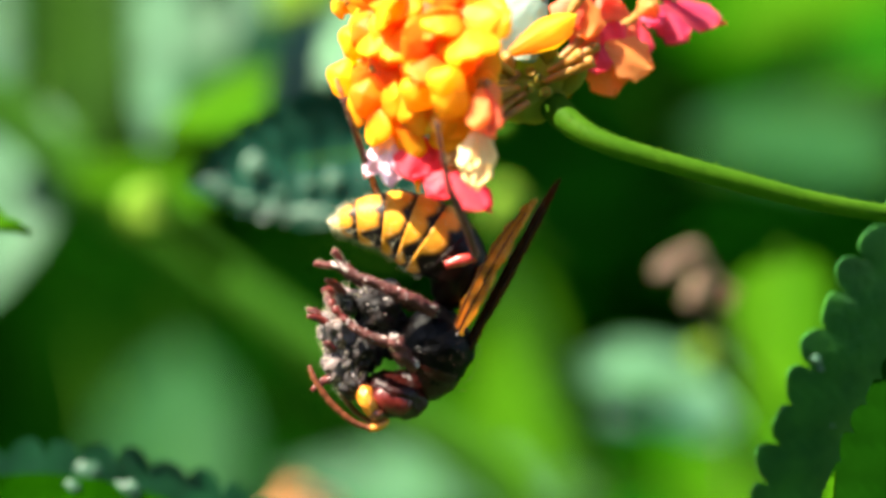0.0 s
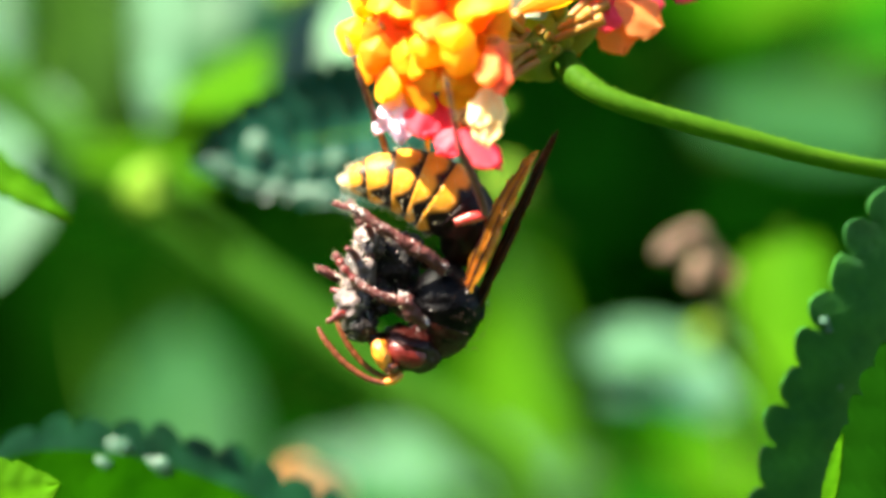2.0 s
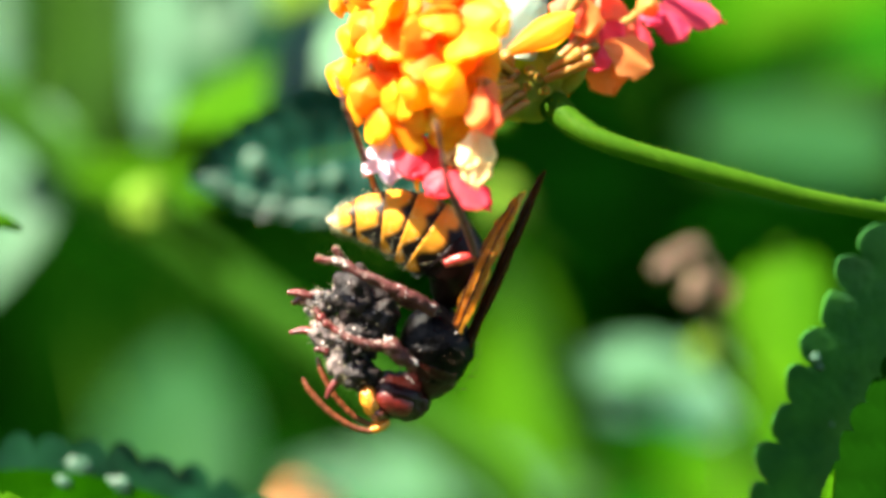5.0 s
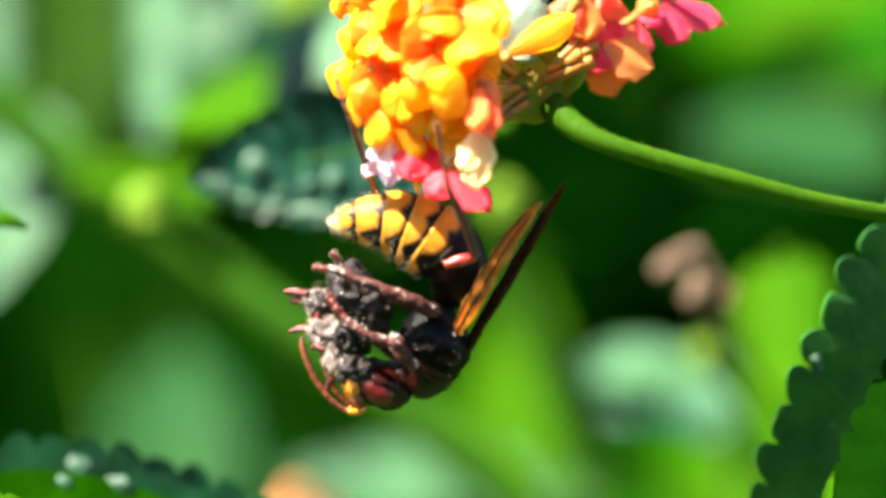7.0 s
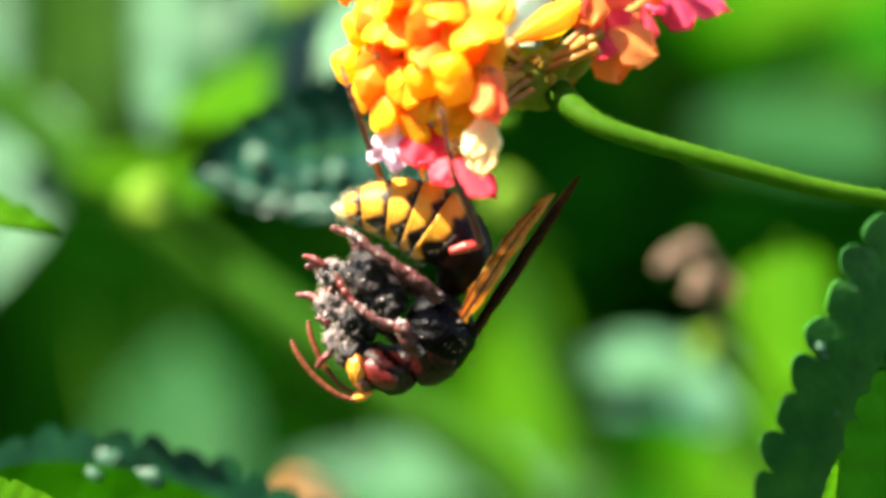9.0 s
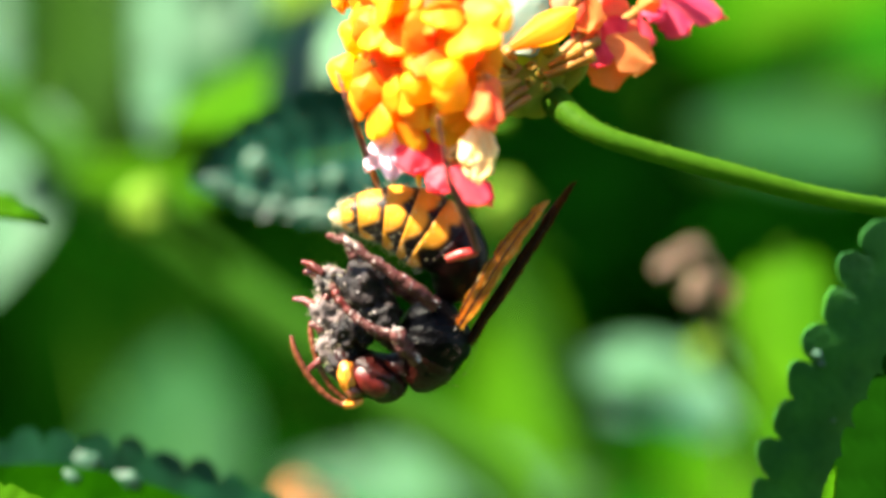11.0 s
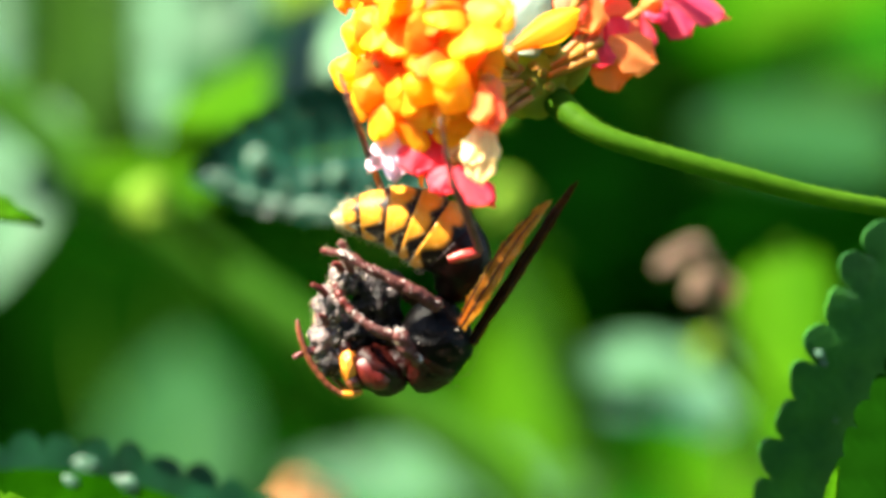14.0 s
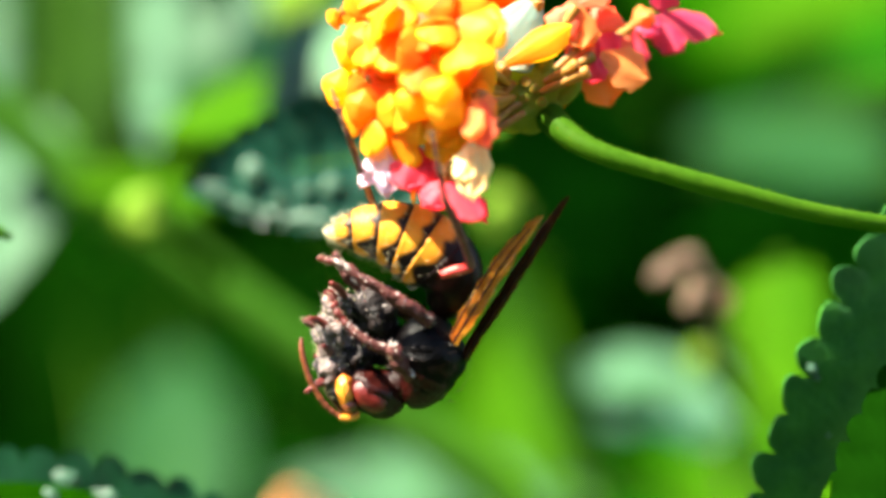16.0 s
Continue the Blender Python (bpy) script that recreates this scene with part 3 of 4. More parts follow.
def petal_mesh(seed, mat, swell, frill, throat=0.0):
    """A rounded lobe along +x with thin thickness, its base at the throat; swell: how far it bulges, frill: how wavy its rim is, throat: how red its base is."""
    rng = random.Random(seed)
    nu, nv, L, half = 18, 9, rng.uniform(2.6, 3.0), rng.uniform(1.5, 1.85)
    vs, cols, fs = [], [], []
    a, b, c = rng.uniform(0.05, 0.2), rng.uniform(0, 6), rng.uniform(0.7, 1.2)
    for side in (0, 1):
        for i in range(nu + 1):
            u = i / nu
            h = half * (0.3 + 0.7 * math.sin(min(u / 0.6, 1) * math.pi / 2) ** 1.3) * (max(0.0, 1 - max(0, (u - 0.6) / 0.4) ** 2.4) ** 0.5 if u < 1 else 0.06)
            h = max(h * (1 + frill * 0.16 * math.sin(u * 17 + b)), 0.08)
            for j in range(-nv, nv + 1):
                v = j / nv
                x = 0.25 + L * u * (1 - 0.08 * v * v * u) + frill * 0.3 * math.sin(v * 5.5 + b) * u ** 6
                z = a * math.sin(u * 2.6 + b) - swell * c * (0.55 * v * v * h + 0.30 * u * u * L)
                z += frill * 0.34 * math.sin(v * 5 + u * 4 + b) * u * u + 0.07 * noise.noise(Vector((u * 3, v * 2.5, seed)))
                vs.append((x * MM, v * h * MM, (z - side * 0.14) * MM))
                g = 0.86 + 0.2 * u + 0.1 * noise.noise(Vector((u * 2.2, v * 2.2, seed * 1.7)))
                warm = 1 - 0.5 * throat * math.exp(-(u / 0.45) ** 2)
                cols.append((g, g * warm, g * warm, 1))
    k, off = 2 * nv + 1, (nu + 1) * (2 * nv + 1)
    for i in range(nu):
        for j in range(k - 1):
            q = i * k + j
            fs.append((q, q + k, q + k + 1, q + 1))
            fs.append((off + q, off + q + 1, off + q + k + 1, off + q + k))
        for q, r in ((i * k, i * k + k), (i * k + k - 1 + k, i * k + k - 1)):
            fs.append((q, off + q, off + r, r))
    fs += [(nu * k + j, off + nu * k + j, off + nu * k + j + 1, nu * k + j + 1) for j in range(k - 1)]
    me = bpy.data.meshes.new("petal")
    me.from_pydata(vs, [], fs)
    me.color_attributes.new("Pattern", "FLOAT_COLOR", "POINT").data.foreach_set("color", np.array(cols, "f").ravel())
    me.polygons.foreach_set("use_smooth", [True] * len(me.polygons))
    me.materials.append(mat)
    return me


FRESH = (PETAL_YELLOW, PETAL_ORANGE)
PETALS = {m: [petal_mesh(50 + s, m, 0.5, 0.12, 1.0) if m in FRESH else petal_mesh(80 + s, m, 0.35, 0.5) for s in range(5)]
          for m in (*FRESH, PETAL_SALMON, PETAL_PINK, PETAL_MAGENTA, PETAL_CREAM, PETAL_PEACH, PETAL_WHITE, PETAL_GREEN)}


def corolla_tube(tip, facing, mat, rng):
    """The slim tube of a floret from the receptacle to its mouth at tip."""
    root = HEAD + (tip - HEAD).normalized() * 1.7
    mid = (root + tip) / 2 + Vector((rng.uniform(-0.4, 0.4), rng.uniform(-0.4, 0.4), -0.4))
    mouth = tip - facing * 0.2
    bm = bmesh.new()
    tube(bm, [(*root, 0.26), (*mid, 0.34), (*(mouth - facing * 0.9), 0.42), (*mouth, 0.44)], 10, 14)
    return part("floret", bm, mat, FLOWER, pivot=tip)


def lobe(fl, tip, d, up, mat, rng, size):
    """One petal on floret fl from its mouth along d, with its outer face to up."""
    ax = Vector(d).normalized()
    az = Vector(up)
    az = (az - ax * az.dot(ax)).normalized()
    ob = new("petal", rng.choice(PETALS[mat]))
    ob.parent = fl
    ob.matrix_basis = Matrix((ax, az.cross(ax), az)).transposed().to_4x4() @ Matrix.Diagonal((*size, 1))
    PIV[ob] = tip


def floret(tip, facing, mat, rng, size=1.0, lobes=4, cup=35.0):
    """A floret that faces outwards, with spreading lobes round its mouth."""
    tip, facing = Vector(tip), Vector(facing).normalized()
    fl = corolla_tube(tip, facing, TUBE, rng)
    x, spin = facing.orthogonal().normalized(), rng.uniform(0, 6.28)
    for i in range(lobes):
        d = Matrix.Rotation(spin + 6.283 * i / lobes, 3, facing) @ x
        tilt = radians(cup + rng.uniform(-22, 22))
        k = size * rng.uniform(0.85, 1.15)
        lobe(fl, tip, d * math.cos(tilt) + facing * math.sin(tilt), facing * math.cos(tilt) - d * math.sin(tilt), mat, rng, (k, k, k))


def bud(tip, facing, mat):
    """An unopened floret: a tube that swells to a rounded, four-lobed knob."""
    tip, facing = Vector(tip), Vector(facing).normalized()
    root = HEAD + (tip - HEAD).normalized() * 1.7
    bm = bmesh.new()
    rings = tube(bm, [(*root, 0.26), (*((root + tip) / 2), 0.36), (*(tip - facing * 1.5), 0.5), (*(tip - facing * 0.7), 1.15), (*tip, 1.35), (*(tip + facing * 0.75), 1.05), (*(tip + facing * 1.2), 0.15)], 24, 34)
    for ring in rings[14:]:
        c = sum((v.co for v in ring), Vector()) / len(ring)
        for j, v in enumerate(ring):
            v.co = c + (v.co - c) * (1 + 0.10 * math.cos(8 * math.pi * j / len(ring)))
    part("flower_bud", bm, mat, FLOWER, "rounded unopened floret")


def spray(mouth, out, lobes, rng):
    """A floret seen from its side: each lobe is given by its tip, its material and its breadth."""
    tip = at_depth(*mouth)
    fl = corolla_tube(tip, (tip - HEAD).normalized(), SALMON_TUBE, rng)
    for px, py, d, mat, wide in lobes:
        end = at_depth(px, py, d)
        L = (end - tip).length
        lobe(fl, tip, end - tip, out, mat, rng, (L / 3.05, wide / 25 / 2.7, 0.9))


def within(x, y, poly):
    """Whether (x, y) lies inside the outline poly."""
    inside = False
    for (ax, ay), (bx, by) in zip(poly, poly[1:] + poly[:1]):
        if (ay > y) != (by > y) and x < (bx - ax) * (y - ay) / (by - ay) + ax:
            inside = not inside
    return inside


def dome(px, py):
    """The point of the domed head seen along a line of the flower's plane, and the way out of the dome."""
    x, z = (px - 784) / 25, (441 - py) / 25
    k = ((x - 4) / 13.2) ** 2 + ((z - 14.5) / 13) ** 2
    d = 2.0 - 9.6 * math.sqrt(max(0.0, 1 - k))
    p = at_depth(px, py, d)
    return p, Vector((p.x - 4, (d - 2.0) * 1.2, p.z - 13.5)).normalized()


# the fresh florets, packed over the dome
CLUMP = [(655, -70), (640, 30), (640, 140), (668, 200), (706, 222), (775, 214), (842, 205), (836, 120), (846, 60), (800, 0), (770, -28), (730, -70)]
rng = random.Random(21)
SPOTS = []
for _ in range(3000):
    px, py = rng.uniform(590, 900), rng.uniform(-75, 255)
    gap = 44 if len(SPOTS) < 24 else 33
    if within(px, py, CLUMP) and all((px - a) ** 2 + (py - b) ** 2 > gap * gap for a, b in SPOTS):
        SPOTS.append((px, py))
for px, py in SPOTS:
    p, n = dome(px, py)
    pick = rng.random()
    fresh = PETAL_YELLOW if pick < 0.66 else PETAL_ORANGE
    if py > 190:
        fresh = PETAL_ORANGE if pick < 0.4 else PETAL_PEACH if pick < 0.55 else PETAL_YELLOW
    if pick > 0.86 or (px < 640 and pick > 0.4):
        bud(p - n * 0.5, n + Vector((rng.uniform(-0.3, 0.3), -0.2, rng.uniform(-0.2, 0.4))), fresh)
    else:
        floret(p, n + Vector((rng.uniform(-0.3, 0.2), -0.1, rng.uniform(-0.1, 0.4))), fresh, rng, rng.uniform(0.88, 1.12), rng.choice((4, 4, 5)), rng.uniform(-15, 30))
# the far half of the dome
for i in range(16):
    lift, turn = 0.15 + 0.8 * (i * 0.618 % 1), math.pi * (0.24 + 0.68 * i / 15)
    flat = math.sqrt(1 - lift * lift)
    n = Vector((math.cos(turn) * flat, math.sin(turn) * flat, lift))
    p = Vector((1.5, 3, 12)) + Vector((n.x * 7.5, n.y * 9, n.z * 8))
    floret(p, n, PETAL_ORANGE if i % 3 == 0 else PETAL_YELLOW, rng, 1.05, 4, 10)
# knobs that stand out of the clump
for px, py, d, mat in ((633, 72, -2.5, PETAL_YELLOW), (612, 138, -1.0, PETAL_YELLOW), (652, 172, -4.0, PETAL_ORANGE), (790, 150, -8.5, PETAL_YELLOW), (797, 178, -8.2, PETAL_YELLOW), (742, 165, -7, PETAL_YELLOW)):
    bud(at_depth(px, py, d), (-0.25, -0.8, 0.1 if px < 700 else -0.5), mat)

bm = bmesh.new()
tube(bm, [(*at_depth(741, 342, -4.6), 0.1), (*at_depth(739, 325, -4.8), 0.2), (*at_depth(745, 305, -4.8), 0.24), (*at_depth(746, 300, -4.8), 0.05)], 8, 14)
part("style", bm, PETAL_YELLOW, FLOWER, "small yellow tongue between the pink petals")
FRONT, DOWN = (-0.1, -1.0, 0.35), (0.1, -0.9, 0.6)
spray((850, 150, -8.6), (-0.4, -0.7, 0.6), ((868, 240, -9.4, PETAL_SALMON, 36), (890, 182, -8.0, PETAL_PEACH, 40), (836, 228, -9.6, PETAL_PEACH, 36)), rng)
# older, paler florets hang at the lower rim
spray((700, 232, -4.5), FRONT, ((642, 316, -4.0, PETAL_WHITE, 34), (690, 336, -5.0, PETAL_WHITE, 38), (655, 262, -3, PETAL_ORANGE, 44)), rng)
spray((738, 235, -5.0), FRONT, ((728, 322, -5.4, PETAL_PINK, 56), (772, 330, -5.4, PETAL_PINK, 52), (700, 272, -4.2, PETAL_ORANGE, 48)), rng)
spray((795, 228, -4.5), FRONT, ((785, 290, -4.9, PETAL_YELLOW, 50), (826, 300, -5.6, PETAL_CREAM, 52), (765, 270, -4.8, PETAL_YELLOW, 40)), rng)
spray((848, 222, -7.4), DOWN, ((846, 330, -8.6, PETAL_CREAM, 40), (868, 296, -8.4, PETAL_CREAM, 34), (824, 306, -8.6, PETAL_CREAM, 36), (862, 190, -5.5, PETAL_PEACH, 40)), rng)
spray((796, 300, -6.0), DOWN, ((870, 366, -7.2, PETAL_PINK, 48), (776, 352, -6.6, PETAL_PINK, 50), (752, 345, -6.0, PETAL_PINK, 40)), rng)
# salmon, peach and magenta florets on the other side of the head
spray((1062, 40, 2.0), FRONT, ((1004, 2, 1.0, PETAL_SALMON, 60), (1012, 76, 1.0, PETAL_SALMON, 58), (1092, -8, 2.0, PETAL_SALMON, 56), (1104, 80, 2.4, PETAL_PINK, 46)), rng)
spray((1030, -10, 1.0), FRONT, ((985, 40, 0.4, PETAL_SALMON, 55), (1040, 70, 0.6, PETAL_PEACH, 50), (1080, -50, 1.0, PETAL_SALMON, 55)), rng)
spray((1062, 78, 1.6), FRONT, ((1160, 120, 2.2, PETAL_PEACH, 66), (1088, 176, 2.4, PETAL_PEACH, 64), (1052, 132, 1.4, PETAL_PINK, 44)), rng)
spray((1124, 34, 4.4), FRONT, ((1132, 96, 3.2, PETAL_PINK, 46), (1090, 66, 2.6, PETAL_SALMON, 40), (1150, 2, 3.2, PETAL_PEACH, 34)), rng)
spray((1166, 4, 5.4), FRONT, ((1282, 36, 4.6, PETAL_MAGENTA, 44), (1218, 74, 4.6, PETAL_MAGENTA, 56), (1150, 40, 3.0, PETAL_MAGENTA, 34), (1190, -50, 3.6, PETAL_MAGENTA, 56)), rng)
# a pale lobe and a yellow one that lean over the receptacle
spray((962, -22, -1.0), (0.1, -1.0, 0.2), ((880, 100, -2.0, PETAL_GREEN, 92),), rng)
spray((893, 97, -2.8), (0.1, -1.0, 0.5), ((1018, 22, -2.4, PETAL_YELLOW, 46),), rng)
spray((606, 0, -1.5), (0, -0.9, 0.5), ((585, 14, -1.5, PETAL_YELLOW, 36), (655, 10, -2.0, PETAL_YELLOW, 40), (620, 18, -1.5, PETAL_YELLOW, 30)), rng)

# bracts, stalks of florets and the ringed scars of fallen ones round the receptacle
for px, py, tx, ty, wide in ((1000, 165, 1040, 112, 0.62), (905, 185, 866, 236, 0.5), (890, 150, 842, 148, 0.5), (960, 110, 985, 78, 0.6), (905, 125, 872, 112, 0.55), (985, 135, 1020, 125, 0.55), (915, 165, 872, 190, 0.5)):
    a, b = at_depth(px, py, -0.6), at_depth(tx, ty, -1.0)
    bm = bmesh.new()
    tube(bm, [(*a, 0.35), (*a.lerp(b, 0.4), wide), (*a.lerp(b, 0.75), wide * 0.75), (*b, 0.05)], 10, 14, flat=0.45)
    part("bract", bm, SEPAL, FLOWER, "narrow olive green bract")
for px, py, tx, ty in ((936, 182, 858, 226), (918, 128, 852, 190), (930, 165, 850, 205), (972, 128, 1030, 96), (965, 145, 1050, 108)):
    a, b = at_depth(px, py, -1.0), at_depth(tx, ty, -2.2)
    bm = bmesh.new()
    tube(bm, [(*a, 0.26), (*a.lerp(b, 0.5), 0.36), (*b, 0.48)], 10, 14, rough=0.2)
    part("corolla_tube", bm, SALMON_TUBE, FLOWER, "slim salmon tube of a floret")
for px, py in ((939, 127), (935, 157), (967, 163), (914, 168), (955, 140)):
    c = at_depth(px, py, -1.2)
    bm = bmesh.new()
    tube(bm, [(c.x, 0.4, c.z, 0.6), (c.x, -1.0, c.z, 0.4), (c.x, -1.26, c.z, 0.3), (c.x, -1.2, c.z, 0.17), (c.x, -0.8, c.z, 0.08)], 12, 14, up=(0, 0, 1))
    scar = part("calyx", bm, SEPAL, FLOWER, "small ringed calyx scar")
    bm = bmesh.new()
    ring = [(c.x + 0.25 * math.cos(i * math.pi / 4), -1.27, c.z + 0.25 * math.sin(i * math.pi / 4), 0.05) for i in range(9)]
    tube(bm, ring, 6, 25, up=(0, 1, 0))
    part("rim", bm, TUBE, scar, "pale orange rim")
# ---- the hornet, hanging by its hind legs, and its prey ----
GRIP = (-4.4, -1.0, 6.0)
HORNET = thing("hornet", GRIP, "brown and yellow banded hornet hanging head down, gnawing its prey", "insect")

SPINE = [(-0.45, -1.2, -3.95, 0.4), (-0.1, -1.2, -3.65, 0.95), (0.65, -1.2, -2.45, 2.1), (0.6, -1.2, -0.75, 2.5), (-0.8, -1.2, 0.6, 2.72), (-2.2, -1.2, 1.4, 2.6), (-3.8, -1.2, 1.85, 2.22), (-5.9, -1.2, 1.95, 1.52), (-7.2, -1.2, 1.72, 0.76), (-7.8, -1.2, 1.55, 0.08)]
bm = bmesh.new()
tube(bm, [(x, y, z, r * 0.93) for x, y, z, r in SPINE], 24, 60)
ABD = part("abdomen", bm, BLACK, HORNET, "yellow abdomen with black bands and spots", pivot=SPINE[0][:3])
N, SEG = 132, 72
run = curve(SPINE, N)
CUTS = [0, 47, 60, 74, 88, 101, 115, 131]


def band_color(f, deg, seg):
    """Tergite pattern: f from its front to its rear rim, deg from the flank (0) to the back (90) and the belly (-90)."""
    yel, blk, brn = Vector((0.64, 0.25, 0.02)), Vector((0.006, 0.004, 0.004)), Vector((0.1, 0.018, 0.012))
    if seg == 0:
        return brn * (0.02 + 0.12 * min(1, max(0, f)) * (0.5 + 0.5 * math.sin(radians(deg))))
    wob = 0.07 * noise.noise(Vector((deg * 0.07, seg * 3.1, 0)))
    edge = 0.35 + wob + 0.20 * math.exp(-((deg - 84) / 12) ** 2) + 0.22 * math.exp(-((deg - 26) / 8) ** 2)
    edge += 0.62 * math.exp(-((deg + 34) / 17) ** 2) + 0.3 / (1 + math.exp((deg + 64) / 3))
    k = 1 / (1 + math.exp(-(f - edge) * 30))
    if seg == 6:
        k = max(k, 0.85)
        yel = Vector((0.8, 0.48, 0.16))
    rim = 0.85 + 0.15 * min(1, (1 - f) * 6)
    return (blk * (1 - k) + yel * k) * rim


for s in range(7):
    bm = bmesh.new()
    lay = bm.verts.layers.float_color.new("Pattern")
    rows, i0, i1 = [], CUTS[s], CUTS[s + 1]
    for i in range(i0, i1 + 3 if s < 6 else i1 + 1):
        p = run[min(i, N - 1)]
        c = Vector(p[:3])
        t = (Vector(run[min(i + 1, N - 1)][:3]) - Vector(run[max(min(i, N - 1) - 1, 0)][:3])).normalized()
        u = Vector((0, -1, 0))
        w = t.cross(u)
        f = (i - i0) / (i1 - i0)
        r = p[3] * (0.965 + 0.045 * min(f, 1) - (0.05 if i > i1 + 1 else 0)) + 0.01
        ring = []
        for j in range(SEG):
            a = 2 * math.pi * j / SEG
            v = bm.verts.new(c + (u * math.cos(a) * 0.97 + w * math.sin(a)) * r)
            deg = math.degrees(math.asin(math.sin(a)))
            v[lay] = (*band_color(f, deg, s), 1)
            ring.append(v)
        rows.append(ring)
    for a, b in zip(rows, rows[1:]):
        for j in range(SEG):
            bm.faces.new((a[j], a[(j + 1) % SEG], b[(j + 1) % SEG], b[j]))
    part("tergite", bm, ABDOMEN, ABD)
rng = random.Random(31)
bm, spots = bmesh.new(), []
for _ in range(900):
    i = int(N * (1 - rng.random() ** 1.6 * 0.62)) - 2
    p, a = run[max(i, 2)], rng.uniform(0, 6.28)
    t = (Vector(run[max(i, 2) + 1][:3]) - Vector(p[:3])).normalized()
    d = Vector((0, -1, 0)) * math.cos(a) + t.cross(Vector((0, -1, 0))) * math.sin(a)
    spots.append((Vector(p[:3]) + d * p[3], d + t * 0.6))
hairs(bm, spots, 0.55, 0.014, rng)
tagged(part("hairs", bm, HAIR, ABD, "fine pale hairs"), kind="stuff")

bm = bmesh.new()
tube(bm, [(0.1, -1.2, -3.7, 0.5), (-0.1, -1.2, -4.3, 1.1), (-0.35, -1.2, -5.4, 2.25), (-0.45, -1.2, -6.9, 2.7), (-0.75, -1.2, -8.3, 2.25), (-1.3, -1.2, -9.4, 1.6), (-2.0, -1.2, -10.1, 0.6)], 32, 40, rough=0.06)
THORAX = part("thorax", bm, BLACK, HORNET, "black glossy thorax", pivot=(0.6, -1.2, -3.9))
bm = bmesh.new()
tube(bm, [(-0.75, -1.2, -8.2, 2.28), (-1.0, -1.2, -8.8, 2.08), (-1.4, -1.25, -9.45, 1.6), (-2.0, -1.25, -10.0, 0.9)], 32, 16, rough=0.05)
part("pronotum", bm, BROWN, THORAX, "dark red-brown collar")
bm, spots = bmesh.new(), []
for _ in range(260):
    u, a = rng.uniform(0.1, 0.95), rng.uniform(0, 6.28)
    c = Vector((-0.1 - 0.5 * u, -1.2, -4.4 - 6.2 * u))
    d = Vector((math.cos(a), math.sin(a), rng.uniform(-0.3, 0.3)))
    spots.append((c + Vector((d.x, d.y, 0)) * 2.75 * math.sin(math.pi * (0.12 + 0.78 * u)) ** 0.6, d))
hairs(bm, spots, 0.5, 0.016, rng)
tagged(part("hairs", bm, DARK_HAIR, THORAX, "fine brown hairs"), kind="stuff")

# tiny pale grains paint the sharp glints of the black thorax
bm = bmesh.new()
for p, d in spots[:7]:
    blob(bm, p, [0.03 + 0.1 * rng.random() ** 2 for _ in range(3)], (0, 0, 0), 0.5, 2.0, 1)
tagged(part("dust", bm, DUST, THORAX, "pale specks standing for glints on the thorax"), kind="stuff")


def limb(name, pieces, mat=LEG, label="", parent=HORNET, dusty=False):
    """A jointed leg from runs of (x, y, z, radius): the first is its femur, the others hang on it."""
    first = None
    mat = DUSTY_LEG if dusty else mat
    thick = 0.95 if dusty else 0.84
    pieces = [(nm, [(x, y, z, r * thick) for x, y, z, r in pts]) for nm, pts in pieces]
    for nm, pts in pieces:
        bm = bmesh.new()
        if nm == "tarsus":
            run2 = curve(pts, 31)
            mat2 = LEG if dusty else mat
            tube(bm, [(a, b, c, r * (0.78 + 0.3 * abs(math.sin(i * math.pi / 6)))) for i, (a, b, c, r) in enumerate(run2)], 10, 61, rough=0.15)
        else:
            mat2 = mat
            tube(bm, pts, 12, 26, rough=0.6 if dusty else 0.15)
        ob = part(nm if first else name, bm, mat2, first or parent, label if not first else "", pivot=pts[0][:3])
        if first is None:
            first = ob
    allp = [Vector(q[:3]) for _, pts in pieces for q in curve(pts, 20)]
    rad = [q[3] for _, pts in pieces for q in curve(pts, 20)]
    r2, spots = random.Random(name + str(pieces[0][1][0])), []
    for _ in range(160):
        i = r2.randrange(len(allp))
        d = Vector((r2.uniform(-1, 1), r2.uniform(-1, 1), r2.uniform(-1, 1))).normalized()
        spots.append((allp[i] + d * rad[i] * 0.8, d))
    if dusty:
        bm = bmesh.new()
        for i in range(260):
            k = int(len(allp) * 0.72 * r2.random() ** 1.2)
            d = Vector((r2.uniform(-1, 0.6), r2.uniform(-1, 0.4), r2.uniform(-0.2, 1))).normalized()
            blob(bm, allp[k] + d * rad[k] * 0.85, [0.03 + 0.13 * r2.random() ** 2.2 for _ in range(3)], (0, 0, 0), 0.6, 2.0, 1)
        tagged(part("dust", bm, DUST, first, "pale pollen grains"), kind="stuff")
    bm = bmesh.new()
    hairs(bm, spots, 0.32, 0.014, r2)
    tagged(part("hairs", bm, HAIR, first), kind="stuff")
    return first


